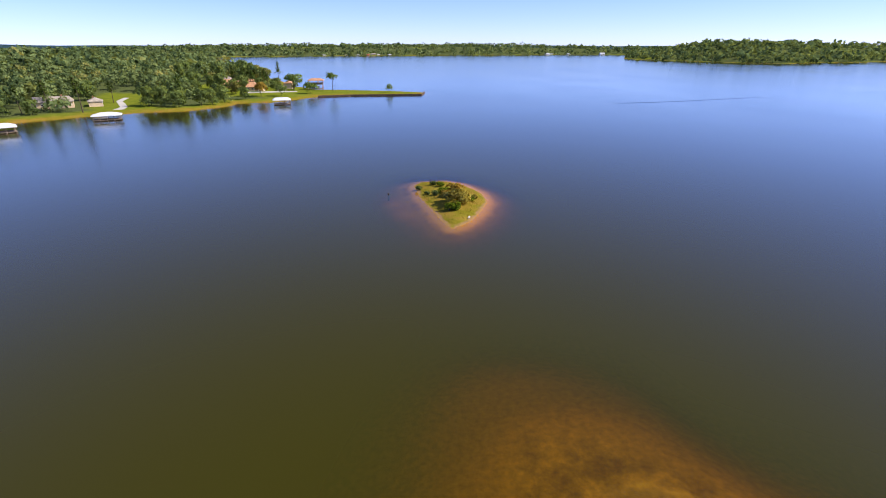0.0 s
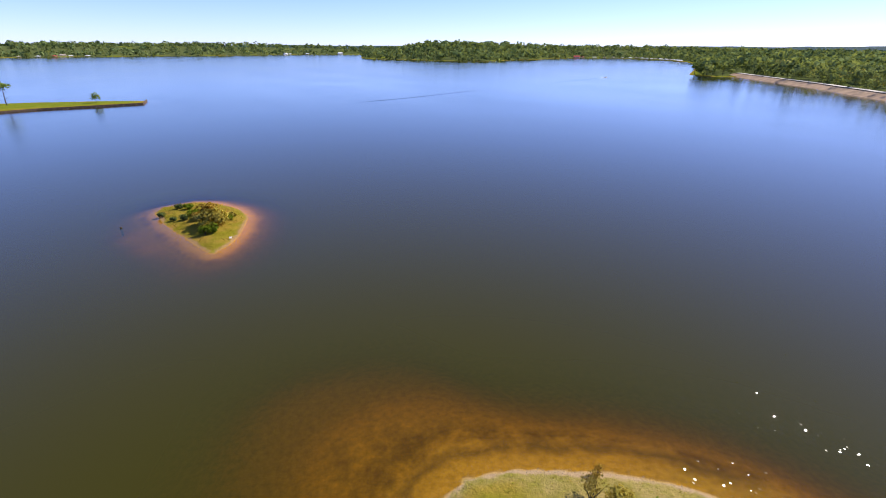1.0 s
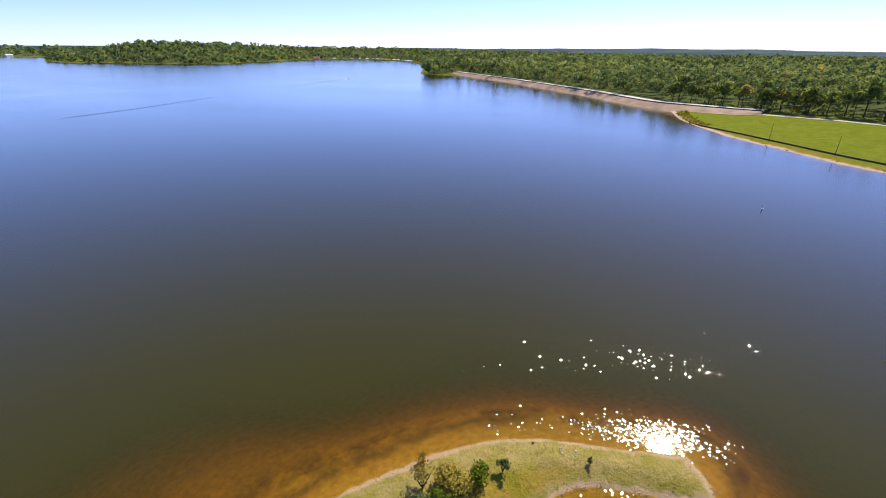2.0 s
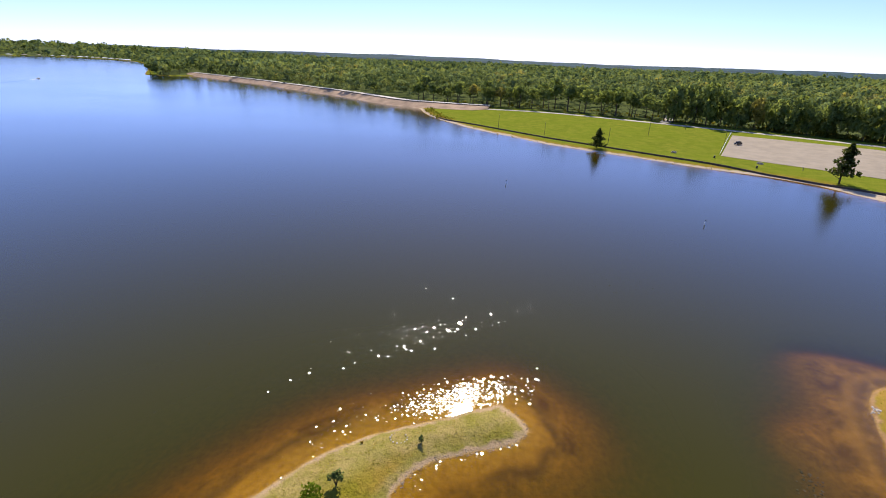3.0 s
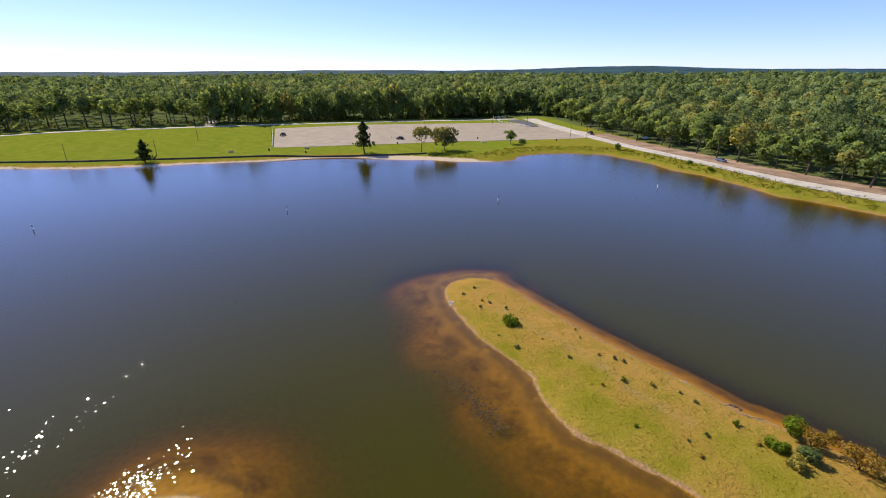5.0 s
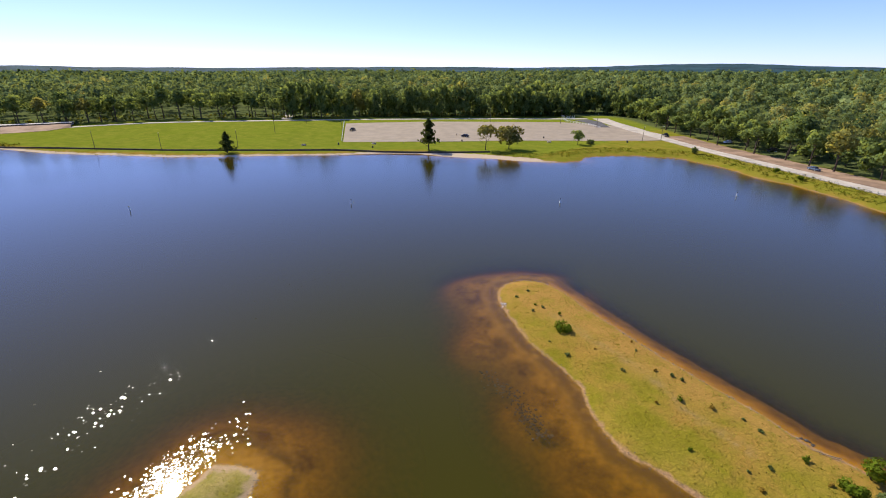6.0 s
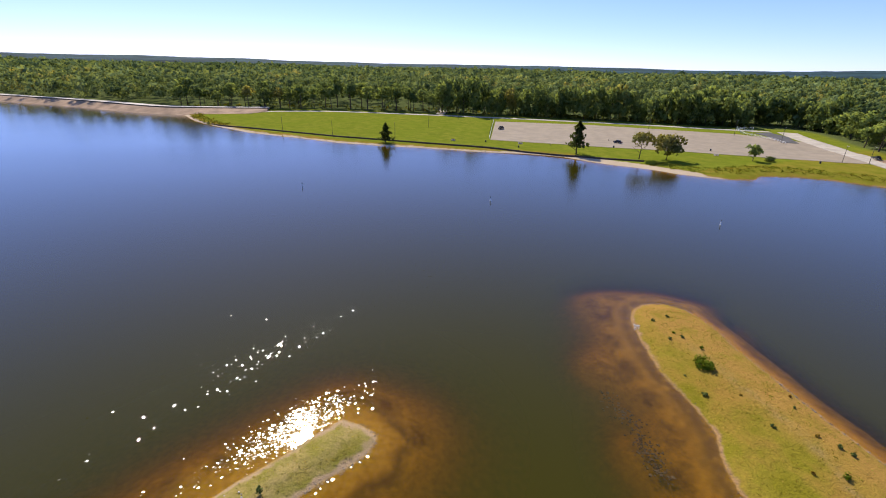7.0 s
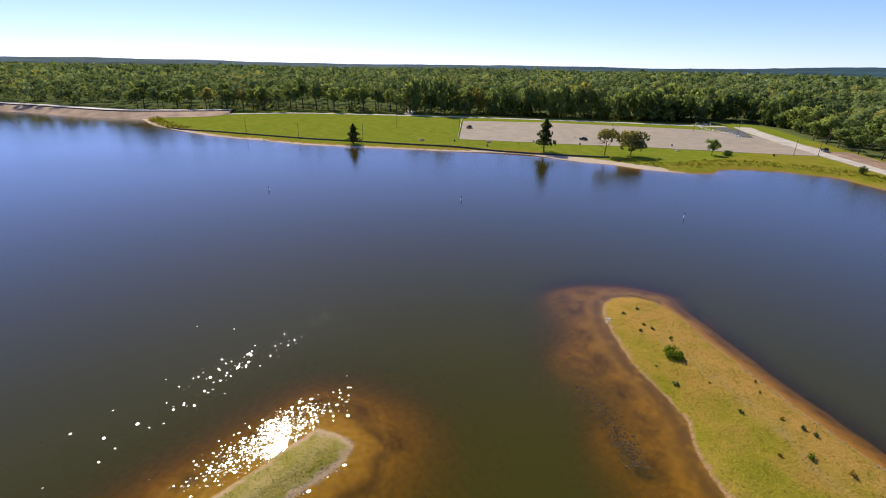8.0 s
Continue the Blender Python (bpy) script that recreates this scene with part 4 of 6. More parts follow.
# ---- plants ----
def leaf_cards(n, w, h, size, rng, low=0.0, lobes=5):
    """Loose leaves as small bent quads gathered round several lobes."""
    hubs = [(rng.uniform(-0.28, 0.28) * w, rng.uniform(-0.28, 0.28) * w, h * rng.uniform(0.35, 0.72), w * rng.uniform(0.18, 0.3)) for _ in range(lobes)]
    v, f = [], []
    for k in range(n):
        x, y, z, r = hubs[k % lobes]
        d = rng.normal(size=3)
        d *= rng.uniform(0.55, 1.05) / np.linalg.norm(d)
        c = np.array([x + d[0] * r, y + d[1] * r, max(z + d[2] * r * 0.95, 0.05 + low)])
        out = d / np.linalg.norm(d) + rng.normal(size=3) * 0.4 + np.array([0, 0, 0.25])
        a = np.cross(out, rng.normal(size=3))
        a /= np.linalg.norm(a)
        b = np.cross(out, a)
        b /= np.linalg.norm(b)
        s = size * rng.uniform(0.6, 1.3)
        o = len(v)
        v += [c - a * s, c + b * s * 0.55, c + a * s, c - b * s * 0.55]
        f.append((o, o + 1, o + 2, o + 3))
    return v, f


def bush(x, y, w, h, seed, mat, label, n=None, size=None, name="bush", group="", category="bush"):
    rng = np.random.RandomState(seed)
    root = thing(name, x, y, level(x, y) - 0.03, rng.uniform(0, 360), label, category, group)
    bm = bmesh.new()
    for k in range(6):
        a = k * 1.05 + rng.uniform(-0.3, 0.3)
        mid = (math.cos(a) * w * 0.12, math.sin(a) * w * 0.12, h * 0.35)
        rod(bm, (0, 0, 0), mid, 0.022 * h + 0.01, 0.015 * h, 5)
        rod(bm, mid, (math.cos(a + 0.3) * w * 0.3, math.sin(a + 0.3) * w * 0.3, h * 0.75), 0.015 * h, 0.005, 5)
    part("stems", bm, MAT_BARK, root)
    v, f = leaf_cards(n or int(120 + 160 * w * h), w, h, size or (0.10 + 0.05 * h), rng)
    part("leaves", mesh_of("leaves", v, f, mat), None, root)
    return root


def tufts(name, ring, count, seed, tall, label, margin=0.5):
    """Rough grass over an island, in blades."""
    rng = np.random.RandomState(seed)
    xs, ys = [p[0] for p in ring], [p[1] for p in ring]
    px = rng.uniform(min(xs), max(xs), count * 3)
    py = rng.uniform(min(ys), max(ys), count * 3)
    ok = (signed(px, py, ring) > margin) & (waves(px, py, 6, seed) + rng.uniform(-0.9, 0.9, len(px)) > 0)
    px, py = px[ok][:count], py[ok][:count]
    pz, _ = terrain(px, py)
    m = len(px)
    v = np.zeros((m, 5, 3, 3))
    for k in range(5):
        a = rng.uniform(0, 6.283, m)
        r = rng.uniform(0.0, 0.16, m)
        bx, by = px + np.cos(a) * r, py + np.sin(a) * r
        wd = rng.uniform(0.03, 0.07, m)
        hh = tall * rng.uniform(0.5, 1.2, m)
        v[:, k, 0] = np.stack([bx - np.sin(a) * wd, by + np.cos(a) * wd, pz - 0.03], 1)
        v[:, k, 1] = np.stack([bx + np.sin(a) * wd, by - np.cos(a) * wd, pz - 0.03], 1)
        v[:, k, 2] = np.stack([bx + np.cos(a) * hh * 0.5, by + np.sin(a) * hh * 0.5, pz + hh], 1)
    f = np.arange(m * 15).reshape(-1, 3)
    up = np.array([0, 0, 1.0]) + rng.normal(size=(m * 5, 3)) * 0.25
    me = mesh_of(name, v.reshape(-1, 3), f, MAT_BLADE, normals=np.repeat(up / np.linalg.norm(up, axis=1)[:, None], 3, axis=0))
    field_of(me, "tone", np.repeat(rng.uniform(0, 1, m), 15))
    tagged(new(name, me), label, "grass", kind="stuff")


def stones(name, line, count, seed, lo, hi, spread, mat, label):
    """Stones strewn along a stretch of shore, joined."""
    rng = np.random.RandomState(seed)
    pts = np.array(line, float)
    seg = np.linalg.norm(np.diff(pts, axis=0), axis=1)
    at = rng.uniform(0, seg.sum(), count)
    acc = np.concatenate([[0], np.cumsum(seg)])
    k = np.clip(np.searchsorted(acc, at) - 1, 0, len(seg) - 1)
    s = ((at - acc[k]) / seg[k])[:, None]
    p = pts[k] * (1 - s) + pts[k + 1] * s + rng.normal(0, spread, (count, 2))
    z, _ = terrain(p[:, 0].copy(), p[:, 1].copy())
    r = rng.uniform(lo, hi, count)
    v, f = clumps(np.column_stack([p, z + r * 0.15]), r, rng, 0.6, 0.3)
    tagged(new(name, mesh_of(name, v, f, mat)), label, "stones", kind="stuff")


def undergrowth(name, line, offs, step, lo, hi, seed, mat, label, rows=3):
    rng = np.random.RandomState(seed)
    cs, rs = [], []
    pts = np.array(line, float)
    for p, q in zip(pts, pts[1:]):
        d = q - p
        ln = np.linalg.norm(d)
        side = np.array([d[1], -d[0]]) / ln
        for _ in range(int(ln / step * rows)):
            c = p + d * rng.rand() + side * rng.uniform(*offs)
            r = rng.uniform(lo, hi)
            for _ in range(3):
                cs.append([c[0] + rng.normal(0, r * 0.7), c[1] + rng.normal(0, r * 0.7), r * rng.uniform(0.3, 1.0)])
                rs.append(r * rng.uniform(0.4, 0.7))
    cs = np.array(cs)
    z, _ = terrain(cs[:, 0].copy(), cs[:, 1].copy())
    cs[:, 2] += z
    v, f = sprays(cs, rs, rng, 6, 0.7, 0.5)
    up = np.tile([0, 0, 1.0], (len(cs) * 6, 1))
    me = mesh_of(name, v, f, mat, normals=leaf_normals(up, rng, 0.5))
    field_of(me, "tone", np.repeat(rng.uniform(0, 1, len(cs)), 24))
    tagged(new(name, me), label, "undergrowth", kind="stuff")


# ---- east shore: trees ----
tree("cone", 238, -69.2, 10.2, 8.6, 31, MAT_DARK, "dark conical cypress on the beach", "", 620, 0.9)
tree("cone", 180, -146, 15.8, 11.0, 32, MAT_DARK, "tall dark cypress by the retaining wall", "", 900, 1.0, turn=40)
tree("open", 160, -165.5, 12.0, 14.0, 33, MAT_OLIVE, "thin open tree turning yellow above the beach", "", 280, 0.8)
tree("round", 154, -176, 10.8, 14.0, 34, MAT_OLIVE, "dense rounded olive-green oak above the beach", "", 460, 1.0, low=0.05)
tree("round", 138.5, -213, 7.4, 7.0, 35, MAT_LEAF, "small young tree among the shore weeds", "", 200, 0.7, low=0.15)
bush(135, -220, 6.0, 2.6, 36, MAT_DARK, "low dark shrub beside the young tree", 500, 0.35)
bush(86, -228, 5.0, 2.8, 37, MAT_DARK, "round dark shrub on the grassy bank", 450, 0.35)
bush(49, -208, 2.6, 1.8, 38, MAT_BUSH, "small shrub on the grassy bank", 250, 0.3)
bush(40, -201, 2.6, 1.6, 39, MAT_BUSH, "small shrub on the grassy bank", 250, 0.3)
EDGE_SOUTH = [(214, -322), (198, -350), (180, -343), (146, -311), (118, -288), (98, -276), (80, -262), (64, -249), (50, -241), (38, -235), (20, -222), (9, -213),
              (-20, -202), (-80, -180)]
edge_row(EDGE_SOUTH[3:], 12.0, (4,), SHAPES[:4], "spreading oak with a bare trunk in the grove by the road", "grove trees", 15, 0.66, 0.85, 0.78)
edge_row(EDGE_SOUTH[1:], 11.5, (-7, -15), LOW + SHAPES[3:4], "leafy oak in the shady grove by the road", "grove trees", 12, 0.75, 1.1)
undergrowth("undergrowth", EDGE_EAST, (-34, 1), 2.4, 0.7, 2.0, 41, MAT_WEED, "bright low scrub under the edge of the woods", 2)
WEED_SHORE = [(150, -163), (136, -168), (126, -176), (127, -192), (120, -206), (108, -217), (96, -223), (86, -226), (76, -222), (64, -217), (51, -206), (41, -203), (31, -195),
              (22, -190), (14, -184), (5, -182), (-25, -169)]
undergrowth("thicket_edge", EDGE_EAST[5:], (-9, 1), 2.2, 1.2, 3.2, 44, MAT_LEAFY, "leafy thicket hiding the foot of the woods", 2)
undergrowth("shore_weeds", WEED_SHORE, (-7.0, 4.5), 1.0, 0.18, 0.55, 42, MAT_WEED, "tall green and yellow weeds along the bank", 8)
undergrowth("beach_weeds", [(300, -8), (278, -24), (262, -38), (248, -52), (236, -66), (224, -80), (210, -98), (198, -114)], (-1.5, 2.5), 2.0, 0.15, 0.4, 43, MAT_WEED,
            "patchy weeds between the beach and the wall", 2)


undergrowth("dam_weeds", [(404, 26), (380, 26), (360, 20), (345, 16), (332, 8)], (-5, 3), 1.5, 0.4, 1.2, 45, MAT_WEED, "rough weeds where the dam meets the lawn", 3)


# ---- east shore: park things ----
def light_pole(x, y, h, turn=0.0, lamps=1, label="slender brown pole on the lawn", group="lawn poles"):
    root = thing("light_pole", x, y, level(x, y), turn, label, "pole", group)
    part("shaft", rod(bmesh.new(), (0, 0, -0.4), (0, 0, h), 0.13, 0.08, 8), MAT_POLE, root)
    part("cap", rod(bmesh.new(), (0, 0, h), (0, 0, h + 0.12), 0.12, 0.05, 8), MAT_STEEL, root)
    for k in range(lamps):
        arm = part("arm", rod(bmesh.new(), (0, 0, h - 0.3), (1.1 - 2.2 * k, 0, h - 0.1), 0.04, 0.04, 6), MAT_POLE, root)
        part("lamp_head", box(bmesh.new(), 1.2 - 2.4 * k, 0, h - 0.1, 0.5, 0.25, 0.14, 0.04), MAT_STEEL, arm)
    return root


for k, (x, y) in enumerate([(295, -23.7), (265, -47), (250, -78.2), (279.6, -110.4), (308.5, -145), (253, -140.3)]):
    light_pole(x, y, 8.4, 20, 0)
for x, y, h in [(229, -244.5, 9), (191, -274, 9), (164, -275, 8.5), (120, -247, 7.5), (114, -256, 7.5)]:
    light_pole(x, y, h, 140, 1, "street lamp beside the parking lot", "lot lamps")


def picnic_table(x, y, turn):
    root = thing("picnic_table", x, y, level(x, y), turn, "pale concrete picnic table on the lawn", "table", "picnic tables")
    part("tabletop", box(bmesh.new(), 0, 0, 0.74, 1.9, 0.75, 0.09, 0.03), MAT_STONE, root)
    for s in (-1, 1):
        part("bench", box(bmesh.new(), 0, s * 0.75, 0.43, 2.0, 0.32, 0.08, 0.02), MAT_CONCRETE, root)
        part("leg", box(bmesh.new(), s * 0.65, 0, 0.35, 0.18, 1.5, 0.7, 0.03), MAT_CONCRETE, root)
    part("footing", box(bmesh.new(), 0, 0, 0.0, 2.4, 2.0, 0.12, 0.03), MAT_STONE, root)


for x, y, t in [(233, -105.7, 30), (212.5, -135.4, 10), (153, -208, 60)]:
    picnic_table(x, y, t)


def litter_bin(x, y):
    root = thing("litter_bin", x, y, level(x, y), 0, "dark steel barrel used as a litter bin", "bin", "litter bins")
    part("barrel", rod(bmesh.new(), (0, 0, -0.05), (0, 0, 0.95), 0.36, 0.36, 14), MAT_BARREL, root)
    for z in (0.3, 0.63):
        part("hoop", rod(bmesh.new(), (0, 0, z - 0.02), (0, 0, z + 0.02), 0.385, 0.385, 14), MAT_BARREL, root)
    part("lid", rod(bmesh.new(), (0, 0, 0.95), (0, 0, 1.12), 0.38, 0.16, 14), MAT_BARREL, root)


for x, y in [(223, -120.3), (203.2, -128.4), (186, -174.8), (162, -215.6), (123, -236)]:
    litter_bin(x, y)


def marker_post(x, y):
    root = thing("marker_post", x, y, level(x, y), 0, "short weathered wooden post", "post", "marker posts")
    part("post", box(bmesh.new(), 0, 0, 0.6, 0.2, 0.2, 1.3, 0.03), MAT_WOOD, root)
    part("plate", box(bmesh.new(), 0, -0.13, 1.0, 0.35, 0.04, 0.3, 0.01), MAT_STEEL, root)


for x, y in [(201.6, -147), (202.3, -186.4), (247, -136)]:
    marker_post(x, y)


def car(x, y, turn, paint, label, tall=1.0, bed=False, lift=0.0):
    """x forward, 4.6 m long."""
    root = thing("car", x, y, level(x, y) + lift, turn, label, "car")
    bm = bmesh.new()
    box(bm, 0, 0, 0.68 * tall, 4.6, 1.82, 0.62 * tall, 0.14)
    part("body", bm, paint, root)
    bm = bmesh.new()
    r = bmesh.ops.create_cube(bm, size=1.0, matrix=pose(-0.25 if not bed else 0.35, 0, 1.28 * tall) @ Matrix.Diagonal((2.7 if not bed else 1.7, 1.66, 0.62 * tall, 1)))
    for v in r["verts"]:
        if v.co.z > 1.3 * tall:
            v.co.x *= 0.72
            v.co.y *= 0.84
    bmesh.ops.bevel(bm, geom=bm.edges[:], offset=0.08, segments=2, affect="EDGES")
    cabin = part("cabin", bm, paint, root)
    for s in (-1, 1):
        part("side_window", box(bmesh.new(), -0.22 if not bed else 0.35, s * 0.775, 1.28 * tall, 1.9 if not bed else 1.1, 0.06, 0.34 * tall, 0.02), MAT_PANE, cabin)
    part("windscreen", box(bmesh.new(), 0.92 if not bed else 1.02, 0, 1.25 * tall, 0.3, 1.4, 0.34 * tall, 0.03), MAT_PANE, cabin)
    part("rear_window", box(bmesh.new(), -1.42 if not bed else -0.32, 0, 1.27 * tall, 0.22, 1.36, 0.32 * tall, 0.03), MAT_PANE, cabin)
    for sx in (-1.4, 1.4):
        for sy in (-0.84, 0.84):
            w = part("wheel", rod(bmesh.new(), (sx, sy - 0.1, 0.34), (sx, sy + 0.1, 0.34), 0.34, 0.34, 14), MAT_TYRE, root)
            part("rim", rod(bmesh.new(), (sx, sy - 0.12, 0.34), (sx, sy + 0.12, 0.34), 0.2, 0.2, 10), MAT_STEEL, w)
    for s in (-0.65, 0.65):
        part("headlight", box(bmesh.new(), 2.28, s, 0.78 * tall, 0.08, 0.36, 0.16, 0.02), MAT_WHITE, root)
        part("tail_light", box(bmesh.new(), -2.28, s, 0.82 * tall, 0.08, 0.26, 0.2, 0.02), MAT_LAMP_RED, root)
    return root


car(258, -150.5, 118, MAT_BLACKPAINT, "black sport utility car parked on the gravel lot", 1.12, lift=0.1)
car(195, -186, 20, MAT_BLACKPAINT, "dark hatchback parked at the edge of the lot", 1.0, lift=0.1)
car(40, -222.5, 146, MAT_BLUEPAINT, "blue-grey saloon car parked beside the road", 1.0, lift=0.02)
car(117, -268.5, 140, MAT_BLACKPAINT, "dark pickup truck standing on the road", 1.1, True, lift=0.18)
car(85, -269, 60, MAT_WHITEPAINT, "white car in the shade of the grove", 1.0, lift=0.02)
car(62.5, -257, 30, MAT_BLACKPAINT, "dark van in the shade of the grove", 1.25, lift=0.02)


def rail_fence(name, line, step, h, mat, label, rails, lift=0.0):
    pts = [Vector(p) for p in line]
    root = thing(name, 0, 0, 0, 0, label, "fence")
    spots = []
    for p, q in zip(pts, pts[1:]):
        n = max(1, round((q - p).length / step))
        spots += [p.lerp(q, k / n) for k in range(n)]
    spots.append(pts[-1])
    spots = [(p.x, p.y, level(p.x, p.y) + lift) for p in spots]
    for x, y, z in spots:
        part("post", box(bmesh.new(), x, y, z + h / 2 - 0.15, 0.16, 0.16, h + 0.3, 0.02), mat, root)
    for hz in rails:
        bm = bmesh.new()
        for a, b in zip(spots, spots[1:]):
            rod(bm, (a[0], a[1], a[2] + hz), (b[0], b[1], b[2] + hz), 0.05, 0.05, 6)
        part("rail", bm, mat, root)
    return root


rail_fence("white_fence", [(299, -169), (231, -127)], 5.5, 1.1, MAT_WHITE, "white rail fence between lawn and parking lot", (1.05, 0.6))
rail_fence("guard_rail", [(66, -224), (51, -215), (40, -207.5), (29, -200.5), (18, -193), (7, -186.5), (-20, -175.5), (-40, -167.5)], 3.6, 0.85, MAT_STEEL, "weathered steel guard rail along the lake road", (0.7,), 0.05)
rail_fence("entrance_rail", [(205, -298), (193, -286), (170, -279), (160, -272)], 3.2, 1.3, MAT_WHITE, "white pipe railing at the lot entrance", (1.2, 0.7))


def gate():
    root = thing("entrance_gate", 203, -301, level(203, -301), 40, "white metal gate frame at the lot entrance", "gate")
    for x in (-4.5, 4.5):
        part("post", rod(bmesh.new(), (x, 0, -0.3), (x, 0, 3.0), 0.1, 0.1, 8), MAT_WHITE, root)
    for z in (0.7, 1.6, 2.5):
        part("bar", rod(bmesh.new(), (-4.5, 0, z), (4.5, 0, z), 0.07, 0.07, 6), MAT_WHITE, root)
    for k in range(-3, 4):
        part("strut", rod(bmesh.new(), (k * 1.2, 0, 0.7), (k * 1.2 + 0.3, 0, 2.5), 0.04, 0.04, 6), MAT_WHITE, root)


gate()
slab("side_road", [(193, -311), (176, -302), (169, -293), (158, -281), (164, -276), (180, -290), (196, -300)], 0.2, 0.4, MAT_ASPHALT, "dark asphalt turn-off by the entrance", "road")
strip("track", [(343, -146), (356, -152), (372, -163), (395, -172)], 7.0, 0.10, 0.4, MAT_ROAD, "sandy track opening into the woods", "road")
MAT_SOIL = plain("sandy_soil", (0.27, 0.18, 0.115), 0.95, 0, 1, 0.3, 0.3, False)
strip("grove_yard", [(112, -275), (86, -258), (70, -247), (56, -239), (44, -231), (34, -224), (24, -217), (13, -210), (-15, -199), (-50, -186)], 19.0, 0.06, 0.3, MAT_SOIL, "bare sandy soil under the grove", "soil")


def buoy(x, y, lean):
    root = thing("buoy", x, y, 0, 0, "white post buoy with a dark top on the water", "buoy", "swim buoys")
    root.matrix_basis = pose(x, y, 0, lean, lean * 0.6, 0)
    part("float", rod(bmesh.new(), (0, 0, -0.5), (0, 0, 0.18), 0.2, 0.2, 14), MAT_WHITE, root)
    part("post", rod(bmesh.new(), (0, 0, 0.18), (0, 0, 1.05), 0.13, 0.13, 10), MAT_WHITE, root)
    part("top", rod(bmesh.new(), (0, 0, 1.05), (0, 0, 1.35), 0.15, 0.12, 10), MAT_BARREL, root, "dark cap")


for k, (x, y) in enumerate([(160.6, -16.2), (124.2, -67.4), (82.2, -115.3), (48.7, -164.2)]):
    buoy(x, y, (-6, 4, 8, 5)[k])


# ---- near island ----
def island_tree():
    bush(29.2, 18.6, 3.6, 3.2, 51, MAT_OLIVE, "half-bare olive shrub with dark branches near the shore", 300, 0.15)
    bush(31.0, 17.0, 2.8, 2.2, 52, MAT_GOLD, "yellow-flowering shrub on the island", 520, 0.15)
    bush(33.2, 14.0, 3.6, 2.4, 53, MAT_BUSH, "bright green shrub on the island", 650, 0.16)
    bush(30.8, 14.6, 3.0, 2.2, 54, MAT_GOLD, "yellow-green shrub on the island", 500, 0.16)
    bush(35.3, 12.2, 1.6, 2.0, 55, MAT_DARK, "small dark juniper on the grass", 380, 0.14)
    bush(41.6, 4.3, 0.9, 1.1, 56, MAT_DARK, "little dark juniper near the island's tip", 180, 0.11)
    bush(32.2, 20.6, 2.0, 1.8, 57, MAT_GOLD, "yellow flowering weeds at the shore", 300, 0.13)
    bush(32.8, 17.0, 1.0, 0.9, 58, MAT_BROWN, "small brown shrub on the island", 120, 0.11)
    bush(32.4, 16.1, 0.9, 1.0, 59, MAT_DARK, "small dark juniper on the grass", 150, 0.11)
    bush(28.0, 15.5, 3.2, 2.2, 60, MAT_BUSH, "bright green shrub on the island", 500, 0.16)
    bush(30.2, 16.2, 4.4, 2.1, 69, MAT_GOLD, "dense yellow-green shrub in the middle of the island", 1000, 0.17)
    bush(27.4, 17.2, 3.4, 2.3, 70, MAT_DARK, "dark green shrub on the island", 600, 0.16)
    bush(41.2, 10.9, 0.45, 0.35, 61, MAT_BROWN, "tiny brown tussock by the water", 60, 0.08)


island_tree()


MAT_PALE = plain("bleached_stone", (0.46, 0.41, 0.34), 0.9, 0, 5, 0.2, 0.4)


def stone_ring():
    rng = np.random.RandomState(5)
    root = thing("fire_ring", 42.0, 6.9, level(42.0, 6.9), 0, "ring of whitish stones on the island grass", "fire ring")
    for k in range(11):
        a = k * 6.283 / 13 + 0.6
        v, f = clumps(np.array([[math.cos(a) * 0.75, math.sin(a) * 0.95, 0.08]]), np.array([0.075 + 0.025 * (k % 3)]), rng, 0.7, 0.25)
        part("stone", mesh_of("stone", v, f, MAT_PALE), None, root)


stone_ring()
stones("near_shore_stones", [(34, 7.2), (36.1, 6.2), (38.2, 4.7), (39.7, 2.4), (41, -1.2), (41.7, -4.1), (42.8, -6.5), (44.5, -7.9), (46, -7.5), (47.3, -6.5)], 150, 61, 0.04, 0.11, 0.18, MAT_STONE,
       "pale stones along the island's sheltered shore")
stones("near_bank_stones", [(47.3, -6.4), (48.8, -5), (47.6, -2), (45.9, 1.9), (44.2, 6.5), (42.4, 10.8), (38.3, 16.2), (34, 20.2), (25, 25.5)], 110, 62, 0.03, 0.08, 0.18, MAT_STONE,
       "small pale stones on the island's open shore")
tufts("near_island_grass", NEAR_ISLAND, 3000, 63, 0.10, "dry tufted grass on the near island", 0.6)

# ---- long island ----
SPRIGS = [(50.9, -56.3, .9, .6, 1), (50.8, -59.4, .8, .6, 1), (46.9, -56.3, .8, .5, 0), (45.4, -56.4, .9, .6, 1), (45.8, -54.3, .8, .5, 1), (42.2, -56.4, .9, .8, 0),
          (39.0, -54.5, .6, .6, 1), (34.9, -47.9, 1.1, .7, 1), (38.7, -49.0, .4, .3, 1), (27.8, -50.1, .8, .6, 1), (28.9, -56.0, .7, .5, 1), (25.0, -53.4, .8, .5, 2), (23.0, -53.9, .8, .6, 1),
          (21.7, -54.0, .9, .7, 1), (20.3, -49.8, 1.4, .9, 0), (17.2, -51.2, 1.1, .7, 2), (22.0, -47.2, .7, .4, 2), (16.5, -42.8, .9, .5, 0), (14.1, -52.0, .6, .5, 1), (12.2, -51.3, 1.0, .6, 1),
          (7.9, -50.0, 1.5, .9, 0), (10.0, -46.0, .9, .7, 1), (9.8, -42.6, .9, .5, 2), (11.4, -44.0, .7, .4, 1), (5.5, -48.1, .8, .5, 2), (30.5, -58.0, .7, .4, 2), (33.0, -52.0, .5, .3, 2)]
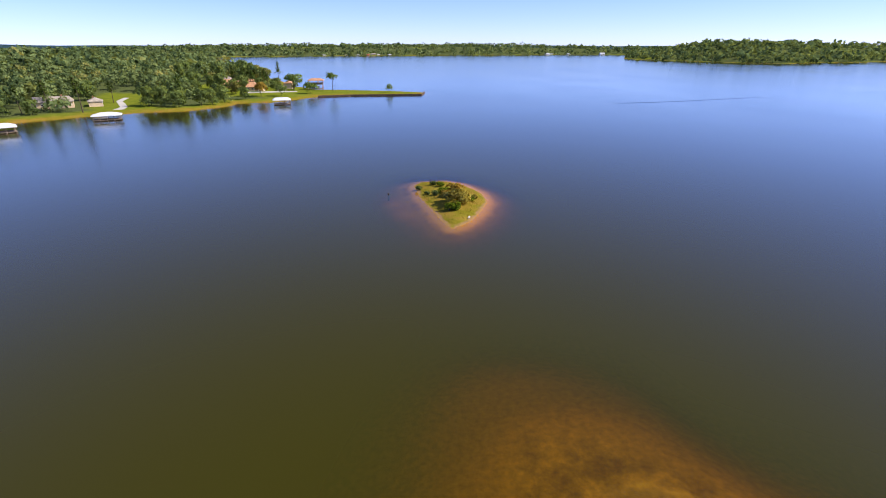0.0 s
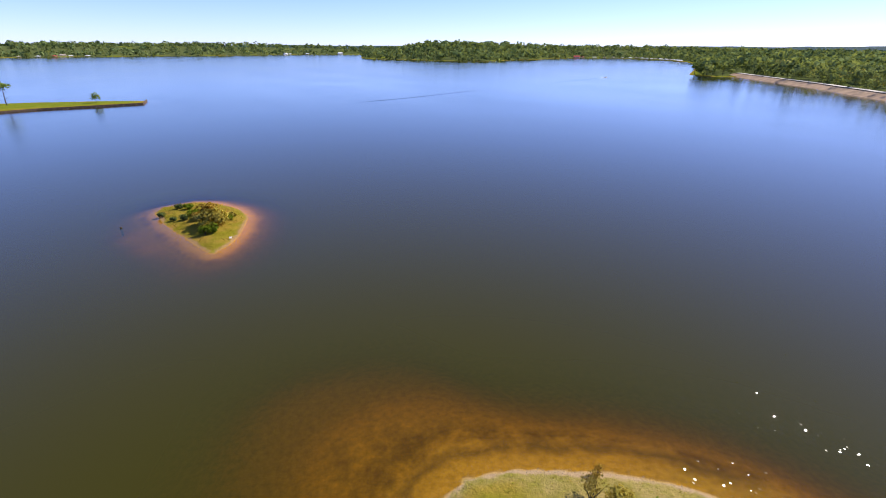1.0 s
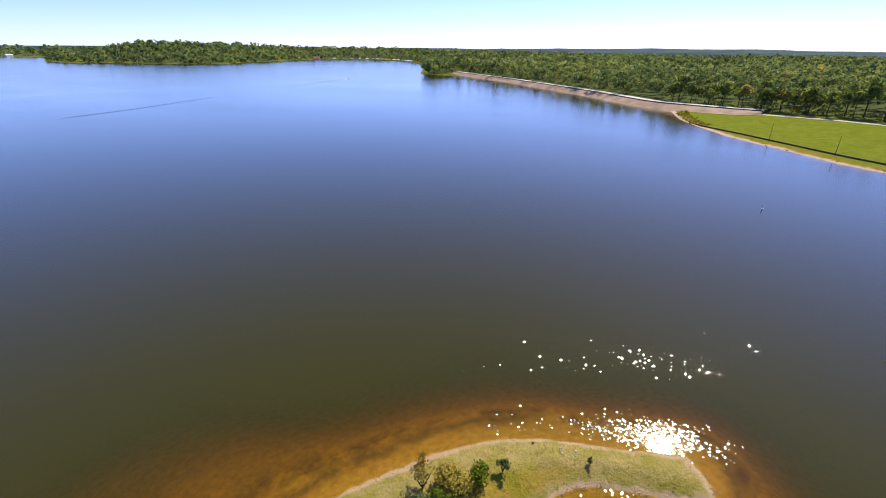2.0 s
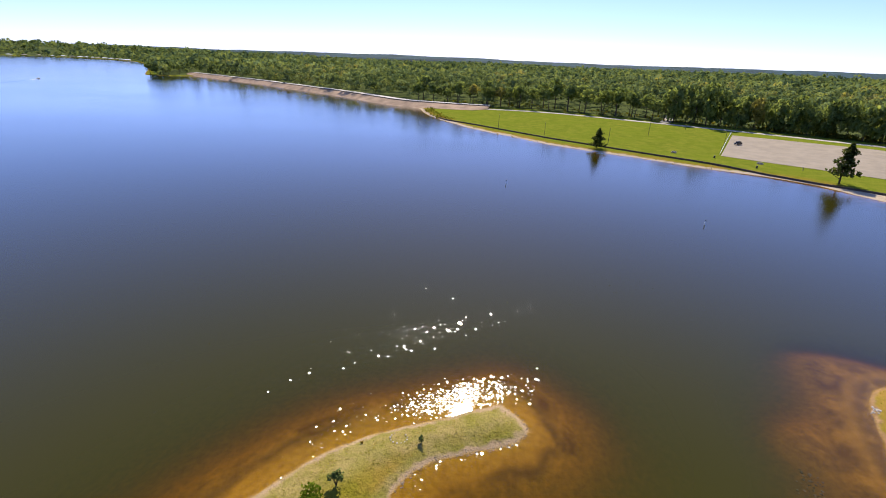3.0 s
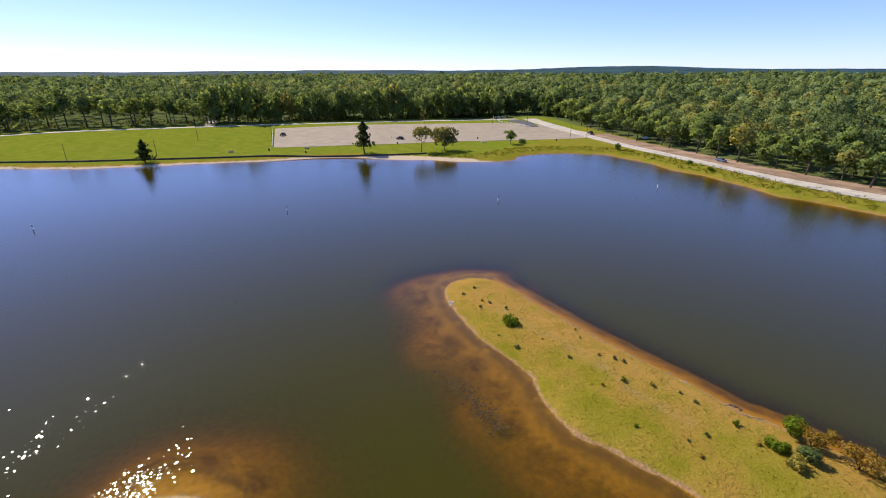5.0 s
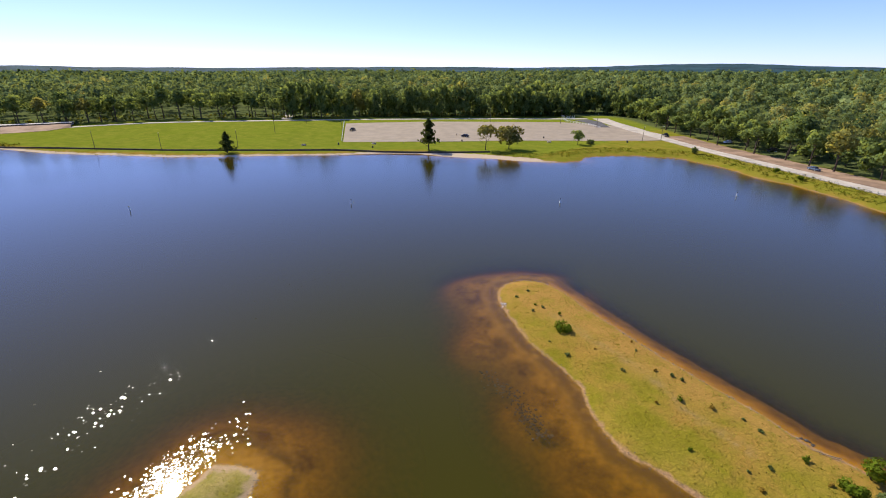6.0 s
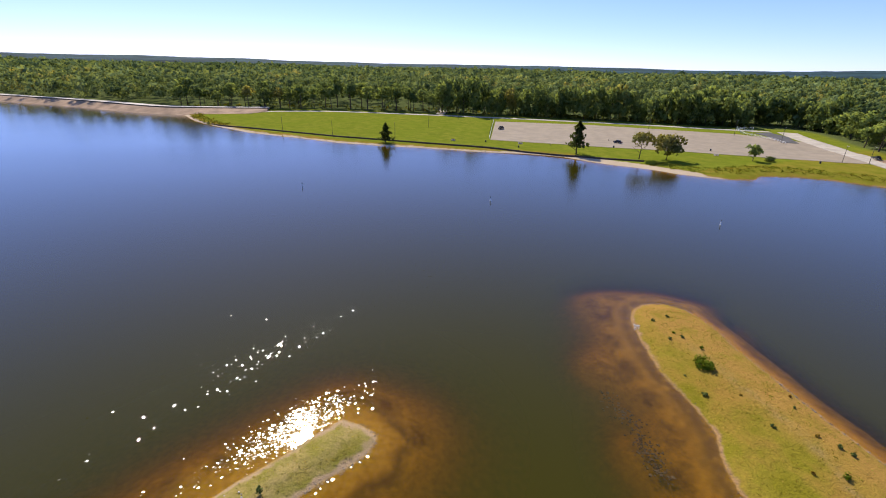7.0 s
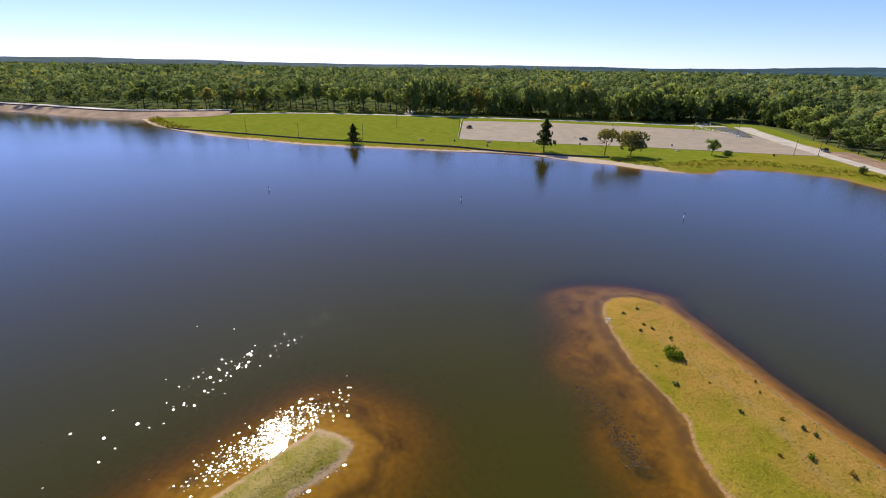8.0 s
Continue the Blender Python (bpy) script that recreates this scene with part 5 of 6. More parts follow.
for k, (x, y, w, h, c) in enumerate(SPRIGS):
    bush(x, y, w * 0.7, h * 0.7, 100 + k, (MAT_BUSH, MAT_DARK, MAT_BROWN)[c], ("small green sprig on the long island", "small dark shrub on the long island", "withered brown tussock on the long island")[c],
         int(30 + 55 * w), 0.12, "shrub", "island sprigs")
bush(39.4, -53.0, 3.0, 0.95, 130, MAT_BUSH, "bright green leafy bush on the long island", 700, 0.17)
for k, (x, y, w, h, m, lab) in enumerate([(3.0, -52.4, 3.4, 2.2, MAT_BUSH, "dense green thicket by the water"), (0.6, -52.0, 3.6, 2.6, MAT_BROWN, "rusty brown thicket by the water"),
                                          (-2.6, -51.0, 4.0, 2.8, MAT_GOLD, "yellowing thicket by the water"), (1.6, -49.8, 3.0, 1.8, MAT_DARK, "dark green thicket by the water"),
                                          (4.0, -48.9, 2.2, 1.2, MAT_BUSH, "loose green shrub on the long island"), (2.4, -47.2, 2.4, 1.2, MAT_GOLD, "loose yellowish shrub on the long island"),
                                          (-6.0, -49.5, 4.2, 2.6, MAT_BUSH, "dense green thicket by the water")]):
    bush(x, y, w, h, 140 + k, m, lab, 700, 0.17, "thicket")
tufts("long_island_grass", LONG_ISLAND, 5200, 64, 0.10, "yellow-green grass on the long island", 0.5)
stones("long_shore_stones", [(10.6, -38), (14.6, -37.8), (18.4, -38.1), (21.5, -37.7), (24, -38.8), (26.8, -40.7), (30, -43.7), (35, -45.6), (41, -47.2), (46.5, -49.9), (51.5, -52.7)], 70, 65, 0.03, 0.09, 0.25,
       plain("grey_gravel", (0.15, 0.12, 0.085), 0.9, 0, 5, 0.3, 0.5), "grey stones along the long island's rim")
stones("shore_pebbles", [(33.5, -60.3), (26, -58.1), (17, -56.1), (12, -54.9), (8, -53.7)], 60, 66, 0.06, 0.17, 0.15, MAT_STONE, "pale pebbles on the long island's far side")
stones("white_rocks", [(51.4, -53.4), (50.8, -52.4)], 14, 67, 0.07, 0.19, 0.22, plain("bleached_rock", (0.5, 0.46, 0.4), 0.9, 0, 5, 0.2, 0.4), "pile of whitish rocks at the island's end")
stones("dark_rocks", [(9.0, -54.6), (7.0, -54.4)], 8, 68, 0.1, 0.24, 0.3, MAT_DARKSTONE, "dark wet rocks at the water's edge")


def driftwood():
    root = thing("driftwood", 6.6, -53.2, level(6.6, -53.0), 20, "bleached fallen branch on the shore", "driftwood")
    bm = bmesh.new()
    rod(bm, (-1.2, 0, 0.08), (0.2, 0.1, 0.12), 0.06, 0.05, 6)
    rod(bm, (0.2, 0.1, 0.12), (1.4, -0.1, 0.1), 0.05, 0.02, 6)
    rod(bm, (0.2, 0.1, 0.12), (0.8, 0.5, 0.2), 0.03, 0.01, 5)
    part("branch", bm, MAT_STONE, root)


driftwood()


def water_weeds():
    """Matted weed that just breaks the surface beside the long island."""
    rng = np.random.RandomState(71)
    cs, rs = [], []
    for hx, hy, sx, sy, n in ((39.8, -36.9, 0.7, 0.5, 40), (37.2, -36.2, 1.0, 0.6, 70), (35.6, -36.4, 0.8, 0.5, 45), (33.2, -35.4, 0.9, 0.6, 60), (31.4, -34.6, 1.0, 0.7, 120), (29.2, -33.7, 0.9, 0.6, 110)):
        for _ in range(n):
            cs.append((hx + rng.normal(0, sx), hy + rng.normal(0, sy), rng.uniform(-0.05, 0.03)))
            rs.append(rng.uniform(0.05, 0.20) * rng.uniform(0.5, 1.0))
    v, f = clumps(np.array(cs), np.array(rs), rng, 0.45, 0.6)
    tagged(new("water_weeds", mesh_of("water_weeds", v, f, plain("rotting_weed", (0.095, 0.058, 0.024), 0.9, 0, 3, 0.4, 0.4, False))), "mats of dark brown water weed breaking the surface", "water weed", kind="stuff")


water_weeds()

# ---- kite-shaped island ----
for k, (x, y, w, h, m, lab) in enumerate([(3.3, 113.5, 3.4, 2.0, MAT_BUSH, "green shrub under the golden tree"), (1.6, 113.0, 3.4, 2.6, MAT_BUSH, "green shrub on the small island"),
                                          (2.0, 123.6, 4.4, 2.2, MAT_BROWN, "brownish shrub in the middle of the island"), (0.2, 129.1, 3.6, 1.7, MAT_BUSH, "green shrub on the small island"),
                                          (7.2, 121.0, 3.4, 1.9, MAT_BUSH, "green shrub on the small island"), (-2.3, 126.3, 2.2, 1.5, MAT_DARK, "small dark shrub on the island"),
                                          (-0.7, 135.0, 2.6, 1.5, MAT_BUSH, "leafy shrub on the small island"), (-7.4, 133.1, 2.0, 1.4, MAT_DARK, "dark shrub at the island's corner"),
                                          (-3.2, 136.9, 2.2, 1.3, MAT_DARK, "dark shrub on the small island"), (9.0, 123.6, 2.0, 1.2, MAT_GOLD, "yellow tussock on the small island"),
                                          (-4.5, 127.9, 1.6, 1.0, MAT_DARK, "small dark shrub on the island"), (4.5, 130.5, 4.0, 2.0, MAT_GOLD, "golden shrub on the small island")]):
    bush(x, y, w, h, 160 + k, m, lab, int(160 + 60 * w), 0.26)
tree("round", 4.4, 117.5, 4.0, 6.4, 75, MAT_GOLD, "spreading golden tree on the small island", "", 260, 0.6, low=0.05)
bush(5.6, 119.5, 4.6, 2.6, 176, MAT_GOLD, "bright golden shrub beside the tree", 900, 0.24)
bush(1.4, 121.0, 4.4, 2.6, 177, MAT_OLIVE, "olive-grey shrub in the middle of the island", 800, 0.24)
tree("round", 3.2, 125.5, 3.2, 4.2, 76, MAT_BROWN, "low brownish tree on the small island", "", 130, 0.5)
tufts("kite_island_grass", KITE_ISLAND, 1500, 77, 0.16, "green grass on the small island", 0.8)


def info_board():
    root = thing("notice_board", 6.6, 108.1, level(6.6, 108.1), 20, "small white notice board on the island's grass", "sign")
    part("board", box(bmesh.new(), 0, 0, 0.5, 0.6, 0.05, 0.4, 0.02), MAT_WHITE, root)
    for s in (-0.24, 0.24):
        part("post", box(bmesh.new(), s, 0.055, 0.28, 0.06, 0.06, 0.8, 0.01), MAT_WHITE, root)


info_board()


def stump():
    root = thing("stump", -16.2, 129.4, 0, 0, "dark tree stump standing in the lake", "stump")
    bm = bmesh.new()
    rod(bm, (0, 0, -3.4), (0.05, 0, 0.3), 0.3, 0.26, 9)
    part("wood", bm, MAT_BARK, root)


stump()


# ---- west shore ----
def gable(bm, sx, sy, z, rise, over=0.4, thick=0.18, hip=0.0):
    """A roof of even thickness over sx by sy, its ridge along x."""
    x, y, k = sx / 2 + over, sy / 2 + over, sx / 2 + over - hip
    for dz, flip in ((0, 0), (-thick, 1)):
        v = [bm.verts.new(p) for p in ((-x, -y, z + dz), (x, -y, z + dz), (x, y, z + dz), (-x, y, z + dz), (-k, 0, z + rise + dz), (k, 0, z + rise + dz))]
        fs = [(v[0], v[1], v[5], v[4]), (v[2], v[3], v[4], v[5]), (v[1], v[2], v[5]), (v[3], v[0], v[4])]
        for q in fs:
            bm.faces.new(q[::-1] if flip else q)
    bm.verts.ensure_lookup_table()
    n = len(bm.verts)
    for a, b in ((0, 1), (1, 2), (2, 3), (3, 0)):
        bm.faces.new((bm.verts[n - 12 + a], bm.verts[n - 6 + a], bm.verts[n - 6 + b], bm.verts[n - 12 + b]))
    return bm


def boathouse(x, y, turn, sx, sy, roof, label, h=3.4, hip=3.0, group="boathouses", posts=4):
    root = thing("boathouse", x, y, 0, turn, label, "boathouse", group)
    part("roof", gable(bmesh.new(), sx, sy, h, sy * 0.17, 0.5, 0.2, hip), roof, root)
    part("deck", box(bmesh.new(), 0, 0, 0.55, sx, sy * 0.95, 0.2, 0.04), MAT_WOOD, root)
    for k in range(posts):
        for s in (-1, 1):
            px = -sx / 2 + 0.4 + (sx - 0.8) * k / (posts - 1)
            part("post", box(bmesh.new(), px, s * (sy / 2 - 0.3), h / 2 - 1.5, 0.28, 0.28, h + 3.2, 0.03), MAT_WOOD, root)
    part("fascia", box(bmesh.new(), 0, -sy / 2 - 0.42, h - 0.15, sx + 0.6, 0.08, 0.4, 0.01), MAT_WHITE, root)
    return root


boathouse(-198, 276, 30, 14, 8.5, MAT_ROOF_WHITE, "boathouse with a white hipped metal roof on the water", 3.2, 4.5, posts=5)
boathouse(-121, 356, 20, 12, 9, MAT_ROOF_WHITE, "boathouse with a white metal roof and open sides", 3.6, 2.0)
boathouse(-222, 232, 45, 12, 9, MAT_ROOF_WHITE, "white-roofed boathouse beside a small dock", 3.2, 3.0)


def house(x, y, turn, sx, sy, h, wall, roof, label, windows=4, rise=0.28, hip=2.0):
    root = thing("house", x, y, level(x, y), turn, label, "house")
    part("wall", box(bmesh.new(), 0, 0, h / 2 - 0.3, sx, sy, h + 0.6, 0.05), wall, root)
    r = part("roof", gable(bmesh.new(), sx, sy, h, sy * rise, 0.6, 0.25, hip), roof, root)
    part("chimney", box(bmesh.new(), sx * 0.25, sy * 0.1, h + sy * rise, 0.9, 0.8, 1.6, 0.04), MAT_BRICK, r)
    for s in (-1, 1):
        for k in range(windows):
            wx = -sx / 2 + sx * (k + 0.5) / windows
            if s < 0 and k == windows // 2:
                part("door", box(bmesh.new(), wx, s * sy / 2, 1.05, 1.0, 0.14, 2.1, 0.03), MAT_WOOD, root)
                continue
            w = part("window", box(bmesh.new(), wx, s * sy / 2, h * 0.55, 1.5, 0.14, 1.4, 0.03), MAT_WHITE, root)
            part("pane", box(bmesh.new(), wx, s * (sy / 2 + 0.07), h * 0.55, 1.3, 0.06, 1.2, 0.01), MAT_PANE, w)
    return root


house(-262, 318, 35, 22, 11, 4.0, MAT_STUCCO, MAT_ROOF_TAN, "large tan house with a shingled roof among pines", 6)
house(-242, 330, 125, 10, 8, 3.4, MAT_STUCCO, MAT_ROOF_TAN, "tan house wing with a shingled roof", 3)
house(-172, 440, 10, 15, 9, 3.6, MAT_STUCCO, MAT_ROOF_ORANGE, "tan house with an orange tiled roof", 4)
house(-205, 470, 15, 16, 9, 3.6, MAT_BRICK, MAT_ROOF_ORANGE, "brick house with an orange tiled roof", 4)
house(-222, 500, 5, 14, 9, 3.6, MAT_STUCCO, MAT_ROOF_ORANGE, "stucco house with an orange tiled roof", 4)
house(-152, 452, 95, 9, 7, 3.0, MAT_STUCCO, MAT_ROOF_ORANGE, "small tan outbuilding with an orange roof", 3)
house(-236, 520, 10, 15, 9, 4.5, MAT_STUCCO, MAT_ROOF_TAN, "tan house under the tall pines", 4)
house(-210, 520, 0, 13, 8, 4.0, MAT_STUCCO, MAT_ROOF_ORANGE, "tan house with an orange roof under the pines", 4)
house(-186, 462, 5, 12, 8, 4.0, MAT_STUCCO, MAT_ROOF_ORANGE, "tan lakeside house with an orange tiled roof", 3)
house(-155, 484, 95, 11, 8, 5.2, MAT_STUCCO, MAT_ROOF_ORANGE, "two-storey tan house beside the terrace", 3)


def pavilion():
    root = thing("pavilion", -125, 474, level(-125, 470) - 0.5, 8, "two-storey open boathouse with an orange roof", "pavilion")
    part("roof", gable(bmesh.new(), 14, 10, 9.0, 1.8, 0.7, 0.25, 3.5), MAT_ROOF_ORANGE, root)
    part("upper_deck", box(bmesh.new(), 0, 0, 5.2, 13.5, 9.5, 0.3, 0.05), MAT_WOOD, root)
    part("lower_deck", box(bmesh.new(), 0, 0, 1.2, 13.5, 9.5, 0.3, 0.05), MAT_WOOD, root)
    for k in range(4):
        for s in (-1, 1):
            part("post", box(bmesh.new(), -6.3 + 4.2 * k, s * 4.5, 3.6, 0.35, 0.35, 11, 0.04), MAT_ROOF_ORANGE, root)
    for s in (-1, 1):
        part("railing", box(bmesh.new(), 0, s * 4.7, 6.0, 13.4, 0.08, 1.0, 0.02), MAT_WOOD, root)


pavilion()
slab("driveway", [(-219, 312), (-214, 315), (-219, 328), (-228, 340), (-238, 352), (-243, 368), (-247, 368), (-242, 351), (-232, 338), (-223, 326)], 0.1, 0.3, MAT_CONCRETE, "white concrete boat ramp and drive", "driveway")
slab("patio", [(-172, 418), (-134, 440), (-137, 448), (-174, 427)], 0.15, 0.4, MAT_CONCRETE, "pale paved terrace before the house", "patio")


def bulkhead():
    line = [(-17.5, 455), (-19.5, 427.2), (-82, 420), (-108, 410.5)]
    root = thing("bulkhead", 0, 0, 0, 0, "dark timber bulkhead round the grassy point", "bulkhead")
    root["kind"] = "structure"
    for p, q in zip(line, line[1:]):
        p, q = Vector(p), Vector(q)
        n = max(1, int((q - p).length / 4))
        ang = math.degrees(math.atan2(q.y - p.y, q.x - p.x))
        for k in range(n):
            c = p.lerp(q, (k + 0.5) / n)
            part("plank", box(bmesh.new(), c.x, c.y, 0.1, (q - p).length / n - 0.06, 0.3, 2.4, 0.02, ang), MAT_WALL, root)


bulkhead()
tree("open", -104, 452, 18, 9.5, 81, MAT_FRESH, "tall slim tree standing alone on the grassy point", "", 190, 0.85)
tree("round", -50.2, 446, 7.6, 8.0, 82, MAT_FRESH, "small round tree alone on the grassy point", "", 140, 0.65)
tree("round", -142, 456, 15, 16, 83, MAT_FRESH, "broad green oak on the grassy point", "", 300, 1.25)
tree("round", -119, 428, 9.5, 13, 84, MAT_FRESH, "low olive-green tree by the bulkhead", "", 220, 0.95)
tree("round", -152, 398, 11, 12, 85, MAT_BROWN, "rust-coloured tree beside the boathouse", "", 240, 1.0)
tree("pine", -176, 520, 25, 9, 86, MAT_PINE, "very tall lone pine behind the houses", "", 130, 1.1)
rngw = random.Random(9)
tree("round", -137, 404, 9, 10, 90, MAT_LEAF, "dark green tree beside the rust-coloured one", "", 220, 0.95, low=0.05)
tree("round", -178, 410, 10, 12, 91, MAT_OLIVE, "olive-grey tree before the lakeside houses", "", 240, 1.0, low=0.05)
for x, y, s in [(-180, 440, .7), (-195, 452, .8), (-170, 456, .7), (-200, 486, .85), (-188, 492, .8), (-166, 470, .7), (-145, 468, .6), (-186, 425, .8), (-212, 440, .9), (-166, 398, .6), (-190, 402, .8),
                (-158, 380, .7), (-176, 378, .8), (-222, 478, .9), (-240, 500, 1.0), (-172, 500, .8)]:
    ob = copy_thing(LOW[int(x + y) % 3], pose(x, y, level(x, y), 0, 0, rngw.uniform(0, 360)) @ Matrix.Diagonal((s, s, s, 1)))
    tagged(ob, "leafy garden tree among the lakeside houses", "tree", "lakeside trees")
tree("round", -163, 428, 8, 9, 92, MAT_LEAF, "round green garden tree between the houses", "", 200, 0.85, low=0.1)
for x, y, s in [(-250, 541, 1.2), (-238, 556, 1.1), (-226, 572, 1.2), (-244, 530, 1.0), (-214, 556, 1.1), (-203, 542, 1.05), (-262, 530, 1.2), (-262, 552, 1.15), (-193, 530, 1.0), (-222, 545, 1.15), (-240, 580, 1.2), (-274, 515, 1.2), (-268, 496, 1.1)]:
    ob = copy_thing(LOW[int(x) % 3], pose(x, y, level(x, y), 0, 0, rngw.uniform(0, 360)) @ Matrix.Diagonal((s, s, s * 1.45, 1)))
    tagged(ob, "tall broad-crowned pine behind the lakeside houses", "tree", "shore pines")
for x, y, s, k in [(-197, 334, .95, 3), (-190, 345, 1.0, 2), (-168, 345, .8, 0), (-166, 360, .85, 3),
                   (-200, 430, 1.05, 0), (-190, 455, 1.0, 2), (-208, 350, 1.05, 1),
                   (-214, 372, 1.0, 0), (-204, 395, 1.0, 2), (-222, 410, 1.05, 3), (-228, 440, 1.1, 0), (-252, 288, .8, 1), (-262, 276, .9, 0), (-280, 300, 1.0, 2),
                   (-285, 330, 1.0, 3), (-262, 350, .9, 0), (-290, 355, 1.1, 1), (-275, 370, 1.0, 2), (-268, 258, 1.0, 3), (-285, 270, 1.0, 0)]:
    ob = copy_thing(LOW[k % 3], pose(x, y, level(x, y), 0, 0, rngw.uniform(0, 360)) @ Matrix.Diagonal((s, s, s, 1)))
    tagged(ob, "broad green shore tree near the lakeside houses", "tree", "lakeside trees")
for x, y, s in [(-255, 305, 1.05), (-262, 292, 1.0), (-198, 500, 1.0), (-186, 505, .95), (-205, 512, 1.1), (-215, 520, 1.0), (-192, 488, .9), (-178, 490, .85),
                (-226, 462, 1.0), (-240, 345, .9), (-278, 288, 1.1), (-232, 535, 1.1), (-212, 548, 1.0)]:
    ob = copy_thing(SHAPES[4 + (int(x) % 2)], pose(x, y, level(x, y), 0, 0, rngw.uniform(0, 360)) @ Matrix.Diagonal((s, s, s * 0.85, 1)))
    tagged(ob, "tall pine near the lakeside houses", "tree", "shore pines")

# ---- the point by the dam ----
for x, y, s, k in [(752, 488, .9, 0), (748, 476, .8, 3), (756, 470, .9, 1), (764, 484, .95, 3), (752, 458, .7, 3), (772, 470, .9, 0), (775, 455, .8, 1), (770, 440, .55, 3)]:
    ob = copy_thing(SHAPES[k], pose(x, y, level(x, y), 0, 0, rngw.uniform(0, 360)) @ Matrix.Diagonal((s * 1.2, s * 1.2, s, 1)))
    tagged(ob, "dark green tree on the point by the dam", "tree", "point trees")

# ---- far shores ----
FAR_BOATHOUSES = [(1440, 1462, 14, 1), (1478, 1455, 12, 1), (1520, 1432, 13, 0), (1545, 1405, 12, 2), (1562, 1372, 13, 2), (1575, 1338, 12, 0), (1578, 1305, 13, 0), (1575, 1272, 12, 2), (1568, 1240, 13, 0), (1558, 1212, 12, 0),
                  (1540, 1178, 14, 0), (1526, 1150, 12, 2), (1512, 1118, 14, 0), (1492, 1084, 13, 0), (1470, 1050, 13, 2), (1448, 1020, 14, 0), (1424, 992, 13, 0), (1396, 964, 14, 0),
                  (-250, 2310, 16, 0), (-300, 2290, 15, 0), (-345, 2270, 16, 1), (-390, 2250, 16, 0), (-440, 2230, 15, 2), (-530, 2190, 16, 0), (560, 2555, 16, 0), (650, 2570, 18, 0), (820, 2545, 16, 2)]
for k, (x, y, s, c) in enumerate(FAR_BOATHOUSES):
    boathouse(x, y, 40 + 37 * (k % 5), s, s * 0.75, (MAT_ROOF_WHITE, MAT_ROOF_RED, MAT_ROOF_TAN)[c], ("white-roofed boathouse on the far shore", "red-roofed boathouse on the far shore", "tan-roofed boathouse on the far shore")[c],
              4.2, 3.0, "far boathouses", 3)
house(1475, 1485, 130, 24, 14, 5, MAT_STUCCO, MAT_ROOF_RED, "red-roofed house on the far shore", 5)
house(545, 2585, 10, 22, 12, 5, MAT_WHITE, MAT_ROOF_WHITE, "white house on the far shore", 5)
house(830, 2580, 10, 26, 14, 6, MAT_WHITE, MAT_ROOF_WHITE, "pale house in a clearing on the far shore", 5)
house(-330, 2330, 10, 22, 12, 5, MAT_STUCCO, MAT_ROOF_TAN, "tan house on the far shore", 5)


